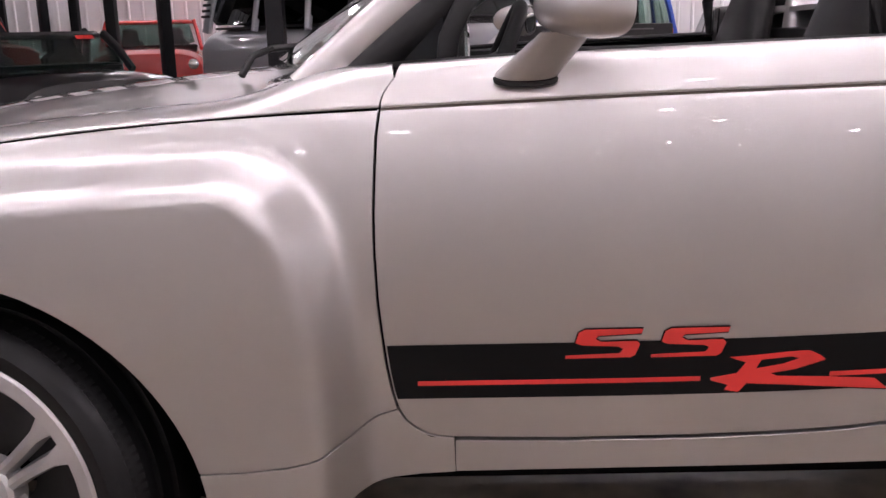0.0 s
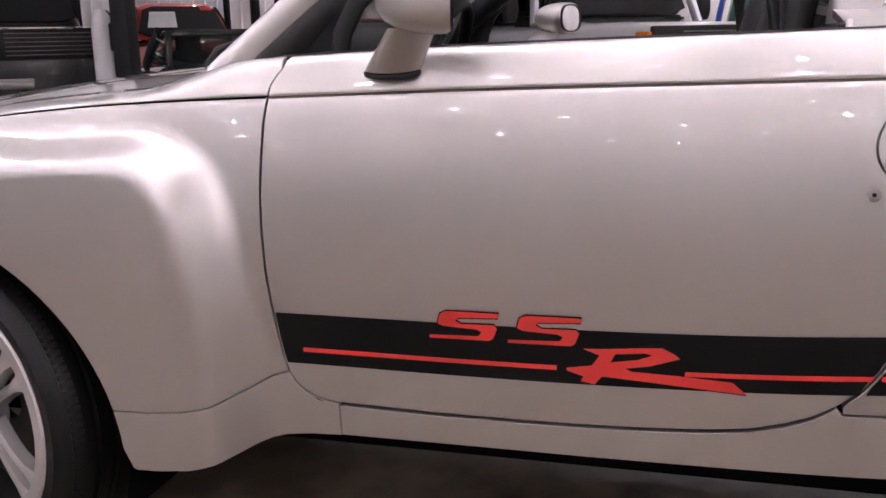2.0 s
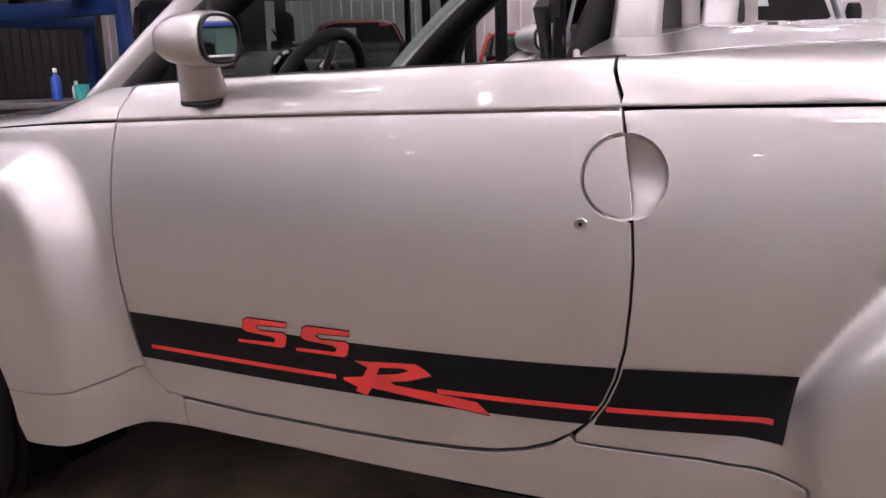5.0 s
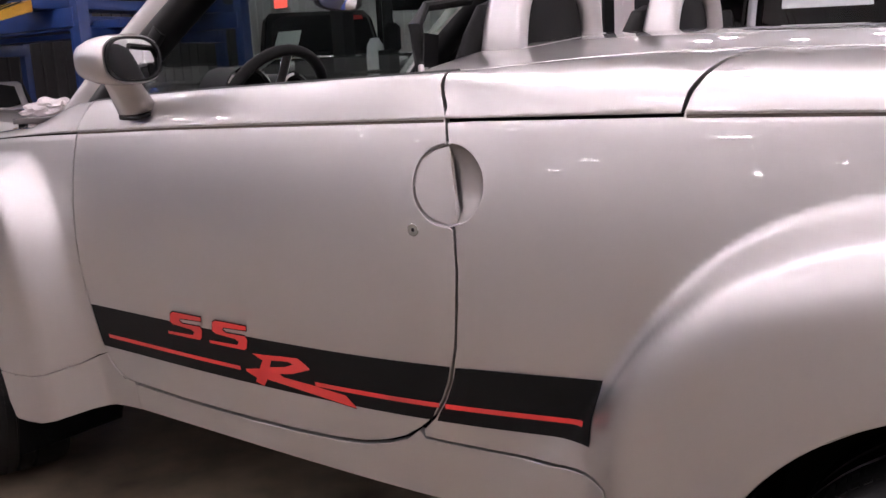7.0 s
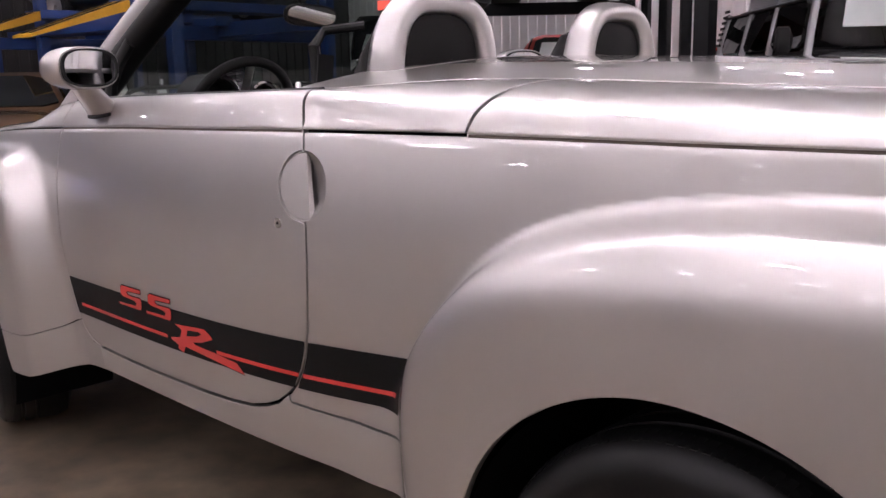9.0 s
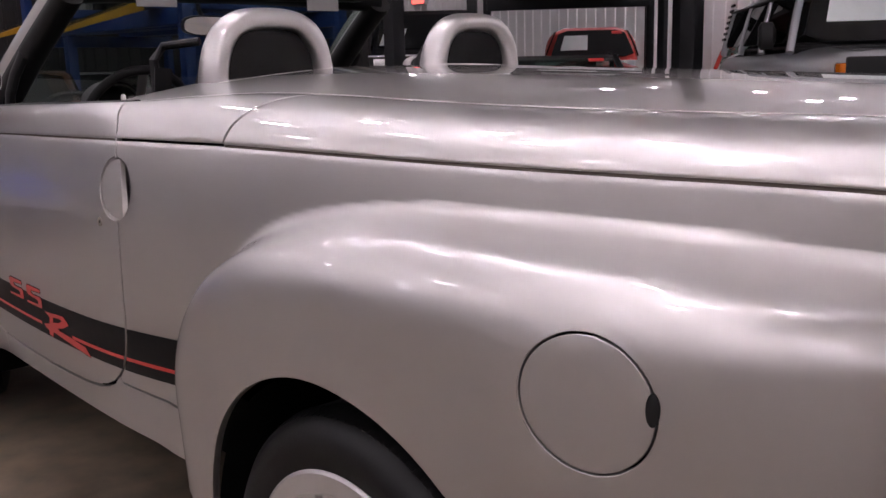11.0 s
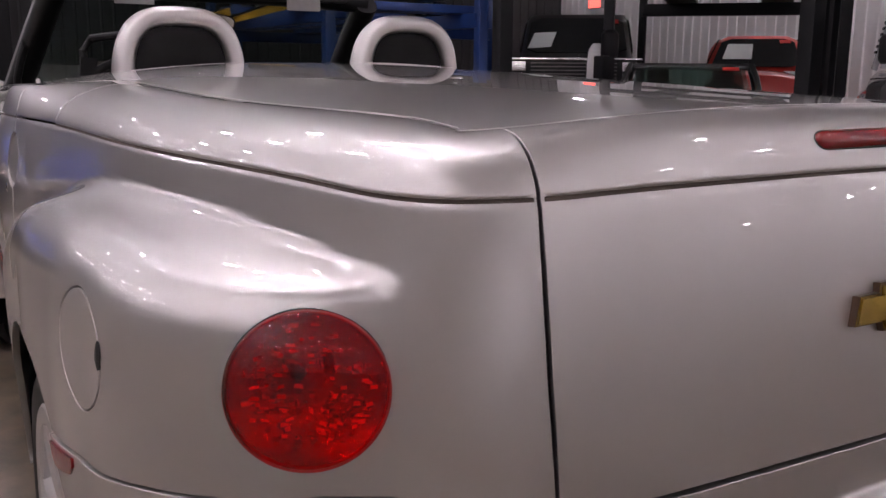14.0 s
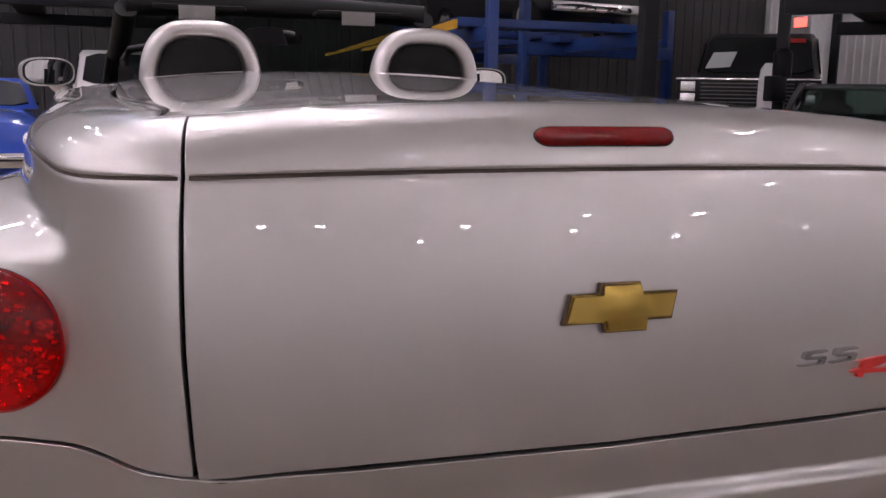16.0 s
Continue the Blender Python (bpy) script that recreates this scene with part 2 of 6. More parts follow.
CROWN = eased([(-1.2, 0.02), (0.86, 0.030), (1.6, 0.031), (2.4, 0.03), (3.5, 0.02), (3.9, 0.006), (4.56, 0.006)], 0.05)
ROLL = eased([(-1.2, 0.10), (0.45, 0.12), (0.86, 0.055), (0.95, 0.045), (2.0, 0.045), (2.08, 0.07), (2.2, 0.12), (2.44, 0.165), (3.3, 0.165), (3.75, 0.155), (3.95, 0.10), (4.06, 0.085), (4.56, 0.085)], 0.06)
DOOR_TOP = eased([(0.86, 1.192), (1.25, 1.209), (1.6, 1.217), (2.0, 1.226)], 0.1)
HOOD_Z = eased([(-1.0, 0.80), (-0.8, 0.90), (-0.6, 0.985), (-0.3, 1.075), (0.1, 1.135), (0.4, 1.165), (0.7, 1.188), (1.1, 1.205)], 0.06)
DECK_Z = eased([(1.6, 1.294), (2.1, 1.292), (2.6, 1.278), (3.2, 1.256), (3.7, 1.236), (4.0, 1.222)], 0.1)


def step(t):
    t = np.clip(t, 0, 1)
    return t * t * t * (t * (6 * t - 15) + 10)


def top_z(x, y):
    hood = HOOD_Z(x) - 0.052 * (y / 0.8) ** 2
    deck = DECK_Z(x) - 0.045 * (np.abs(y) / 0.7) ** 2.4
    return np.where(x < 1.45, hood, deck)


def plan_normal(X, Y, s):
    d = 0.010
    tx, ty = X(s + d) - X(s - d), Y(s + d) - Y(s - d)
    n = np.hypot(tx, ty)
    return ty / n, -tx / n


def ease_in(t, fillet, power=2.0):
    """A quarter round with a fillet where it starts; a higher power makes it squarer."""
    t = np.clip(t, 0, 1)
    return (1 - (1 - t) ** power) ** (1 / power) * step(t / fillet)


def ramp(t, e=0.16):
    """A straight slope with small rounded ends."""
    up = lambda v: 0.5 * (v + np.sqrt(v * v + e * e))
    lo, hi = up(-0.5) - up(-1.5), up(1.5) - up(0.5)
    return np.clip((up(t * 2 - 0.5) - up(t * 2 - 1.5) - lo) / (hi - lo), 0, 1)


def fender_rise(s, z):
    """How far the surface has gone from the upper body (0) to the fender (1)."""
    # front fender: rounded over its top, with a sloping rear face
    qz = np.maximum(0.25 - (FRONT_TOP(s) - z), 0)
    qs = np.maximum(0.25 - (0.825 + 0.04 * step((1.0 - z) / 0.42) - s), 0)
    r = np.hypot(qz, qs)
    wide = 0.095 + 0.07 * qs * qs / (r * r + 1e-9)
    front = ramp((0.25 - r) / wide, 0.22)
    # rear pontoon, and the plain tail beside it
    d = DEPTH(s)
    pontoon = 0.90 * ease_in((TOP(s) + 0.010 - z) / d, (0.050 + 0.030 * (1 - step((s - 2.5) / 0.5)) - 0.012 * step((s - 3.5) / 0.3)) / d, 2.0 + 0.4 * step((s - 2.7) / 0.9)) + 0.10 * ease_in((TOP(s) - z) / (2.4 * d), 0.03 / d)
    u = np.clip((1.144 - z) / TAIL_DEPTH(s), 0, 1)
    q = step((s - 3.93) / 0.07)
    tail = (1 - q) * step(u) + q * (1 - (1 - u) ** 2)
    m = step((s - 3.832) / 0.07)
    m = np.where(s > S_MID, 1.0, m)
    rear = (pontoon * (1 - m) + tail * m) * step((s - 1.95) / 0.3)
    return np.where(s < 1.2, front, rear)


def surf(s, w):
    s, w = np.asarray(s, float), np.asarray(w, float)
    zb = BELT(s)
    z = zb + np.minimum(w, 0)
    k = fender_rise(s, z) * (step((zb - z) / 0.035) + (1 - step((zb - z) / 0.035)) * step((s - 3.93) / 0.07))
    ux, uy = UX(s), UY(s)
    nx, ny = plan_normal(UX, UY, s)
    crown = CROWN(s) * (1 - ((z - 0.5 * (zb + 0.575)) / (0.5 * (zb - 0.575))) ** 2) * (1 - 0.4 * k)
    half = 0.5 * (zb - 0.575)
    t = 0.5 * (zb + 0.575) - z
    crown = np.where(t > 0.15, CROWN(s) * (1 - (0.15 / half) ** 2 - (t - 0.15) * 0.3 / half ** 2) * (1 - 0.4 * k), crown)
    x = ux + (FX(s) - ux) * k + nx * crown
    y = uy + (FY(s) - uy) * k + ny * crown
    # over the shoulder
    u = np.clip(w / SHOULDER, 0, 1)
    roll = ROLL(s)
    ex, ey = ux - nx * roll, uy - ny * roll
    door = step((s - 0.50) / 0.37) * step((2.12 - s) / 0.1)
    ez = top_z(ex, ey) * (1 - door) + DOOR_TOP(s) * door
    h = ez - zb
    b0, b1, b2, b3 = (1 - u) ** 3, 3 * u * (1 - u) ** 2, 3 * u * u * (1 - u), u ** 3
    inward = b1 * 0.010 + b2 * roll * 0.42 + b3 * roll
    rise = b1 * h * 0.52 + b2 * (h * 0.985) + b3 * h
    up = w > 0
    x = np.where(up, ux - nx * inward, x)
    y = np.where(up, uy - ny * inward, y)
    z = np.where(up, zb + rise, z)
    # beyond the shoulder, across the hood
    far = np.maximum(w - SHOULDER, 0)
    x = np.where(far > 0, ex - nx * far, x)
    y = np.where(far > 0, ey - ny * far, y)
    z = np.where(far > 0, top_z(x, y) + (ez - top_z(ex, ey)) * np.exp(-(far / 0.24) ** 2), z)
    # the belt crease
    groove = 0.0022 * np.exp(-((w + 0.001) / 0.006) ** 2)
    return np.stack([x - nx * groove, y - ny * groove, z - 0.001 * (groove > 0.003)], -1)


def surf_normal(s, w):
    d, e = 0.005, 0.0015
    n = np.cross(surf(s + d, w) - surf(s - d, w), surf(s, w + e) - surf(s, w - e))
    n /= np.linalg.norm(n, axis=-1, keepdims=True) + 1e-12
    return n


def deck_surf(x, y):
    return np.stack([x, y, top_z(x, y)], -1)


def deck_normal(x, y):
    d = 0.002
    n = np.cross(deck_surf(x + d, y) - deck_surf(x - d, y), deck_surf(x, y + d) - deck_surf(x, y - d))
    return n / np.linalg.norm(n, axis=-1, keepdims=True)


def inside(poly, q):
    """Which of the points q lie in the polygon."""
    a, b = poly, np.roll(poly, -1, axis=0)
    out = np.zeros(len(q), bool)
    for (ax, ay), (bx, by) in zip(a, b):
        if ay == by:
            continue
        hit = ((ay > q[:, 1]) != (by > q[:, 1])) & (q[:, 0] < (bx - ax) * (q[:, 1] - ay) / (by - ay) + ax)
        out ^= hit
    return out


def resampled(poly, length):
    out = []
    poly = [np.array(p, float) for p in poly]
    for a, b in zip(poly, poly[1:] + poly[:1]):
        n = max(1, int(np.ceil(np.linalg.norm(b - a) / length)))
        out += [a + (b - a) * i / n for i in range(n)]
    return np.array(out)


def rounded(poly, times=2):
    """Corner-cutting, for soft outlines."""
    p = [np.array(q, float) for q in poly]
    for _ in range(times):
        p = [r for a, b in zip(p, p[1:] + p[:1]) for r in (a * 0.75 + b * 0.25, a * 0.25 + b * 0.75)]
    return p


ROWS = np.array([-0.016, -0.011, -0.0085, -0.0065, -0.005, -0.0035, -0.002, -0.0005, 0.001, 0.0025, 0.004, 0.006, 0.0085, 0.012, 0.018])


def panel_data(outline, grid, holes=(), place=surf, normal=surf_normal, lift=0.0, thick=0.014, edge=0.012, crease=True):
    loops = [resampled(outline, edge)] + [resampled(h, edge) for h in holes]
    rim = np.concatenate(loops)
    lo, hi = loops[0].min(0), loops[0].max(0)
    a = np.arange(lo[0] + grid * 0.5, hi[0], grid)
    b = np.arange(lo[1] + grid * 0.5, hi[1], grid)
    if crease and lo[1] < -0.05 and hi[1] > 0.03 and place is surf:
        b = np.concatenate([b[(b < ROWS[0] - 0.3 * grid) | (b > ROWS[-1] + 0.3 * grid)], ROWS])
    q = np.stack(np.meshgrid(a, b), -1).reshape(-1, 2)
    q = q[inside(loops[0], q)]
    for h in loops[1:]:
        q = q[~inside(h, q)]
    # keep clear of the rim
    keep = np.ones(len(q), bool)
    for i in range(0, len(rim), 64):
        d = ((q[:, None] - rim[None, i:i + 64]) ** 2).sum(-1).min(1)
        keep &= d > (0.5 * edge) ** 2
    q = q[keep]
    pts = np.concatenate([rim, q])
    edges, start = [], 0
    for h in loops:
        n = len(h)
        edges += [(start + i, start + (i + 1) % n) for i in range(n)]
        start += n
    out = delaunay_2d_cdt([Vector(p) for p in pts], edges, [], 0, 1e-7)
    vs = np.array([tuple(v) for v in out[0]])
    fs = np.array([f for f in out[2]])
    mid = vs[fs].mean(1)
    good = inside(loops[0], mid)
    for h in loops[1:]:
        good &= ~inside(h, mid)
    fs = fs[good]
    p, n = place(vs[:, 0], vs[:, 1]), normal(vs[:, 0], vs[:, 1])
    t = p[fs]
    turn = (np.cross(t[:, 1] - t[:, 0], t[:, 2] - t[:, 0]) * n[fs[:, 0]]).sum(-1)
    fs[turn < 0] = fs[turn < 0][:, ::-1]
    p = p + n * lift
    # rims, turned down
    verts, norms, faces = [p], [n], [fs]
    base = len(p)
    index = {tuple(np.round(v, 6)): i for i, v in enumerate(vs)}
    for h in loops:
        ids = [index.get(tuple(np.round(v, 6))) for v in h]
        ids = [i for i in ids if i is not None]
        m = len(ids)
        pr, nr = p[ids], n[ids]
        d = np.roll(pr, -1, 0) - np.roll(pr, 1, 0)
        out_n = np.cross(d, nr)
        out_n /= np.linalg.norm(out_n, axis=-1, keepdims=True) + 1e-9
        c = pr.mean(0)
        if ((pr - c) * out_n).sum(-1).mean() < 0:
            out_n = -out_n
        if h is not loops[0]:
            out_n = -out_n
        blend = nr + out_n
        blend /= np.linalg.norm(blend, axis=-1, keepdims=True)
        r = min(0.0015, thick * 0.45)
        rings = [(pr, nr), (pr - nr * r * 0.3 + out_n * r * 0.7, blend), (pr - nr * r + out_n * r, out_n), (pr - nr * thick + out_n * r, out_n)]
        at = base
        for pos, nn in rings[1:]:
            verts.append(pos)
            norms.append(nn)
        base += 3 * m
        i = np.arange(m)
        j = (i + 1) % m
        rows = [np.array(ids)] + [at + k * m + i for k in range(3)]
        for o, o2 in zip(rows[:-1], rows[1:]):
            f = np.concatenate([np.stack([o[i], o[j], o2[j]], -1), np.stack([o[i], o2[j], o2[i]], -1)])
            faces.append(f)
    P, N, F = np.concatenate(verts), np.concatenate(norms), np.concatenate(faces)
    t = P[F]
    turn = (np.cross(t[:, 1] - t[:, 0], t[:, 2] - t[:, 0]) * (N[F].sum(1))).sum(-1)
    F[turn < 0] = F[turn < 0][:, ::-1]
    return P, N, F


def mirrored(data):
    P, N, F = data
    flip = np.array([1, -1, 1.0])
    return P * flip, N * flip, F[:, ::-1]


def panel_object(name, datas, material, parent, label=""):
    base, P, N, F = 0, [], [], []
    for p, n, f in datas:
        P.append(p), N.append(n), F.append(f + base)
        base += len(p)
    P, N, F = np.concatenate(P), np.concatenate(N), np.concatenate(F)
    me = bpy.data.meshes.new(name)
    me.from_pydata(P.tolist(), [], F.tolist())
    me.materials.append(material)
    me.polygons.foreach_set("use_smooth", [True] * len(me.polygons))
    me.normals_split_custom_set_from_vertices(N.tolist())
    me.update()
    ob = new(name, me)
    ob.parent = parent
    return tagged(ob, label)


def W(x, z):
    return (x, z - float(BELT(x)))


def both(name, data, material, parent, label=""):
    return panel_object(name, [data], material, parent, label), panel_object(name, [mirrored(data)], material, parent, label)


car = thing("roadster_pickup", pose(0, 0, 0), "silver open-top roadster pickup with black and red side stripe", "pickup")

# outlines: x and height on the side
WHEEL_F, WHEEL_R = (0.035, 0.365), (2.946, 0.385)
ARCH_F, ARCH_R = 0.492, 0.432


def arch(centre, r, a0, a1, n=40, squash=1.0):
    return [W(centre[0] + r * math.cos(radians(a0 + (a1 - a0) * i / n)), centre[1] + squash * r * math.sin(radians(a0 + (a1 - a0) * i / n))) for i in range(n + 1)]


GAP = 0.0040
DOOR_F = [(0.8665, 1.117), (0.859, 1.07), (0.855, 1.012), (0.850, 0.93), (0.849, 0.857), (0.851, 0.77), (0.856, 0.70), (0.862, 0.635), (0.869, 0.585),
          (0.878, 0.548), (0.892, 0.522), (0.912, 0.503), (0.94, 0.487), (0.985, 0.482)]
DOOR_B = [(1.2, 0.480), (1.45, 0.484), (1.6, 0.490), (1.72, 0.498), (1.80, 0.508), (1.86, 0.524), (1.91, 0.544), (1.95, 0.570)]
DOOR_R = [(1.985, 0.600), (2.012, 0.640), (2.032, 0.685), (2.048, 0.745), (2.057, 0.82), (2.061, 0.89), (2.058, 0.96), (2.051, 1.03), (2.041, 1.10), (2.036, 1.143)]


def inset(pts, d):
    """A closed outline drawn in by d."""
    p = np.array(pts, float)
    a, b = np.roll(p, 1, 0), np.roll(p, -1, 0)
    t = b - a
    n = np.stack([-t[:, 1], t[:, 0]], -1)
    n /= np.linalg.norm(n, axis=1, keepdims=True) + 1e-9
    area = (p[:, 0] * b[:, 1] - b[:, 0] * p[:, 1]).sum()
    return p + n * d * (1 if area > 0 else -1)


door_upper_front = [(0.868, 0.03), (0.873, 0.05), (0.882, 0.075), (0.892, 0.10), (0.905, SHOULDER)]
door_upper_rear = [(2.012, SHOULDER), (2.016, 0.11), (2.022, 0.075), (2.030, 0.035)]
door_outline = [W(*p) for p in DOOR_F + DOOR_B + DOOR_R] + door_upper_rear[::-1] + [(1.6, SHOULDER), (1.2, SHOULDER)] + door_upper_front[::-1]
HANDLE = (2.042, 1.035, 0.069)


def disc(cx, cz, r, a0=0, a1=360, n=48):
    return [W(cx + r * math.cos(radians(a0 + (a1 - a0) * i / n)), cz + r * math.sin(radians(a0 + (a1 - a0) * i / n))) for i in range(n + (0 if a1 - a0 == 360 else 1))]


def gap_x(z):
    pts = sorted((q[1], q[0]) for q in DOOR_R)
    return float(np.interp(z, [q[0] for q in pts], [q[1] for q in pts]))


def half_disc(side, r, n=30):
    """The part of the handle's round recess on one side of the door's gap."""
    cx, cz, _ = HANDLE
    pts = []
    for i in range(n + 1):
        a = radians(90 + 180 * i / n) if side < 0 else radians(-90 + 180 * i / n)
        x, z = cx + r * math.cos(a), cz + r * math.sin(a)
        g = gap_x(z) + side * 0.001
        pts.append(W(min(x, g) if side < 0 else max(x, g), z))
    zs = np.linspace(cz - r * 0.98, cz + r * 0.98, 8) if side < 0 else np.linspace(cz + r * 0.98, cz - r * 0.98, 8)
    return pts + [W(gap_x(z) + side * 0.001, float(z)) for z in zs]


left_hole = half_disc(-1, HANDLE[2])


def round_handle(side, n=30):
    """The door's rear edge, led round the handle's recess on one side."""
    cx, cz, r = HANDLE
    arc = []
    for i in range(n + 1):
        a = radians(-90 + side * 180 * i / n)
        x, z = cx + r * math.cos(a), cz + r * math.sin(a)
        arc.append((min(x, gap_x(z)) if side < 0 else max(x, gap_x(z)), z))
    return [p for p in DOOR_R if p[1] < cz - r] + arc + [p for p in DOOR_R if p[1] > cz + r]


door_outline = [W(*p) for p in DOOR_F + DOOR_B + round_handle(-1)] + door_upper_rear[::-1] + [(1.6, SHOULDER), (1.2, SHOULDER)] + door_upper_front[::-1]
KEY = (1.972, 0.955, 0.0125)
door_data = panel_data(inset(door_outline, GAP), 0.022, holes=[disc(*KEY)])
both("door", door_data, M["paint"], car)
TAB_L = inset(left_hole, 0.0030)


def tab_place(s, w):
    s, w = np.asarray(s, float), np.asarray(w, float)
    cx = HANDLE[0]
    return surf(s, w) - surf_normal(s, w) * (0.002 + 0.011 * np.clip((s - cx + HANDLE[2]) / HANDLE[2], 0, 1.1) ** 1.3)[..., None]


def tab_normal(s, w):
    d = 0.002
    n = np.cross(tab_place(s + d, w) - tab_place(s - d, w), tab_place(s, w + d) - tab_place(s, w - d))
    return n / (np.linalg.norm(n, axis=-1, keepdims=True) + 1e-12)


handle_tab = panel_data(TAB_L, 0.008, place=tab_place, normal=tab_normal, edge=0.006)
both("door_handle", handle_tab, M["paint"], car, "half-round painted flap door handle")
key_data = panel_data(disc(KEY[0], KEY[1], 0.0105), 0.004, lift=0.001, thick=0.006, edge=0.003)
both("door_lock", key_data, M["chrome"], car, "small round chrome door lock")
slot = panel_data(disc(KEY[0], KEY[1], 0.0024), 0.003, lift=0.0018, thick=0.003, edge=0.002)
both("keyhole", slot, M["trim"], car, "dark keyhole")

# front fender
fender_seam = [(0.519, 0.468), (0.60, 0.470), (0.68, 0.478), (0.74, 0.490), (0.80, 0.512), (0.84, 0.533), (0.878, 0.545)]
fender = arch(WHEEL_F, ARCH_F, 175, 12.5)
fender += [W(*p) for p in fender_seam] + [W(*p) for p in DOOR_F[::-1][5:]]
fender += [(0.8655, -0.0004)] + [(x, -0.0004) for x in (0.6, 0.3, 0.0, -0.3, -0.6, -0.8)] + [(-1.0, -0.0004), (-1.0, -0.18), (-0.75, -0.36), (-0.5, -0.55)]
fender_data = panel_data(inset(fender, GAP * 0.85), 0.016, crease=False)
both("front_fender", fender_data, M["paint"], car)
skirt = [W(*p) for p in fender_seam] + [W(*p) for p in DOOR_F[-4:]] + [W(0.986, 0.405), W(0.92, 0.400), W(0.86, 0.392), W(0.80, 0.378), W(0.74, 0.357), W(0.68, 0.341),
         W(0.61, 0.333), W(0.556, 0.331), W(0.545, 0.336)] + arch(WHEEL_F, ARCH_F, 2, 11.5, 6)[0:]
skirt_data = panel_data(inset(skirt, 0.0027), 0.014, crease=False)
both("fender_skirt", skirt_data, M["paint"], car)
sill = [W(*p) for p in [(0.987, 0.405), (0.987, 0.477)] + [(x, z - 0.004) for x, z in DOOR_B[:-1]] + [(1.944, 0.566), (1.957, 0.551), (2.10, 0.553), (2.30, 0.558), (2.345, 0.558), (2.36, 0.50), (2.40, 0.44), (2.36, 0.435), (2.0, 0.425), (1.5, 0.415)]]
sill_data = panel_data(inset(sill, 0.003), 0.02, crease=False)
both("sill", sill_data, M["paint"], car)

# rear quarter with the pontoon fender, bed rail and tail corner
S_GATE = 4.008
S_TOP = 3.993
GATE_EDGE = [(4.000, -0.2), (S_TOP, 0.0), (S_TOP - 0.001, 0.07), (S_TOP - 0.002, SHOULDER)]
bumper_seam = [(3.222, 0.722), (3.30, 0.734), (3.39, 0.748), (3.512, 0.763), (3.62, 0.784), (3.72, 0.797), (3.84, 0.800), (3.90, 0.795), (3.95, 0.787), (S_GATE, 0.784)]
quarter = [W(*p) for p in round_handle(1)[::-1]] + [W(1.955, 0.570), W(1.957, 0.5525), W(2.1, 0.5545), W(2.30, 0.5595), W(2.348, 0.5595), W(2.362, 0.50), W(2.40, 0.44)]
quarter += [W(2.46, 0.40), W(2.52, 0.385)] + arch(WHEEL_R, ARCH_R, 178, 52.5, 40)
quarter += [W(*p) for p in bumper_seam]
quarter += GATE_EDGE
quarter += [(3.9, SHOULDER), (3.7, SHOULDER), (3.3, SHOULDER), (2.9, SHOULDER), (2.55, SHOULDER), (2.525, 0.185), (2.495, 0.15), (2.47, 0.10), (2.452, 0.05), (2.444, 0.0), (2.3, -0.0004), (2.1, -0.0004)]
FUEL = (3.432, 0.912, 0.083)


def fuel_disc(r, n=56):
    pts = []
    for i in range(n):
        a = 2 * math.pi * i / n
        pts.append(W(FUEL[0] + r * 1.12 * math.cos(a), FUEL[1] + r * math.sin(a)))
    return pts


LAMP_S, LAMP_Z = 3.826, 0.927


def ring_on_body(s0, z0, r, n=56):
    """The body coordinates of a circle round a point of the side."""
    c = np.array(W(s0, z0))
    at = lambda q: surf(q[:1], q[1:])[0]
    p0, nrm = at(c), surf_normal(c[:1], c[1:])[0]
    e1 = np.cross(nrm, (0, 0, 1.0))
    e1 /= np.linalg.norm(e1)
    e2 = np.cross(e1, nrm)
    out = []
    for i in range(n):
        a = 2 * math.pi * i / n
        goal, q = np.array((r * math.cos(a), r * math.sin(a))), c.copy()
        flat = lambda v: np.array((np.dot(at(v) - p0, e1), np.dot(at(v) - p0, e2)))
        for _ in range(14):
            f = flat(q)
            J = np.stack([(flat(q + (0.001, 0)) - f) / 0.001, (flat(q + (0, 0.001)) - f) / 0.001], -1)
            q = q + 0.7 * np.linalg.solve(J, goal - f)
        out.append(tuple(q))
    return out


lamp_hole = ring_on_body(LAMP_S, LAMP_Z, 0.0902)
quarter_data = panel_data(inset(quarter, GAP * 0.85), 0.010, holes=[fuel_disc(FUEL[2]), lamp_hole])
both("rear_quarter", quarter_data, M["paint"], car)
fuel_data = panel_data(fuel_disc(FUEL[2] - 0.0052), 0.012, crease=False, edge=0.008)
panel_object("fuel_door", [fuel_data], M["paint"], car, "round painted fuel door")
cap = [(2.03, 0.003), (2.1, 0.002), (2.3, 0.002), (2.440, 0.003), (2.448, 0.05), (2.466, 0.10), (2.491, 0.15), (2.521, 0.185), (2.548, SHOULDER), (2.3, SHOULDER), (2.016, SHOULDER),
       (2.018, 0.11), (2.024, 0.075), (2.033, 0.035)]
cap_data = panel_data(inset(cap, 0.0032), 0.012, crease=False)
both("upper_quarter_cap", cap_data, M["paint"], car)


# recess behind the handle: a shallow bowl in the quarter panel
def bowl(s, w, depth):
    p, n = surf(s, w), surf_normal(s, w)
    cx, cw = W(HANDLE[0], HANDLE[1])
    r = np.hypot(s - cx, w - cw) / HANDLE[2]
    return p - n * (depth * np.sqrt(np.clip(1 - r * r, 0, 1)))[..., None]


def bowl_place(s, w):
    return bowl(np.asarray(s, float), np.asarray(w, float), 0.034)


def bowl_normal(s, w):
    d = 0.001
    n = np.cross(bowl_place(s + d, w) - bowl_place(s - d, w), bowl_place(s, w + d) - bowl_place(s, w - d))
    return n / (np.linalg.norm(n, axis=-1, keepdims=True) + 1e-12)


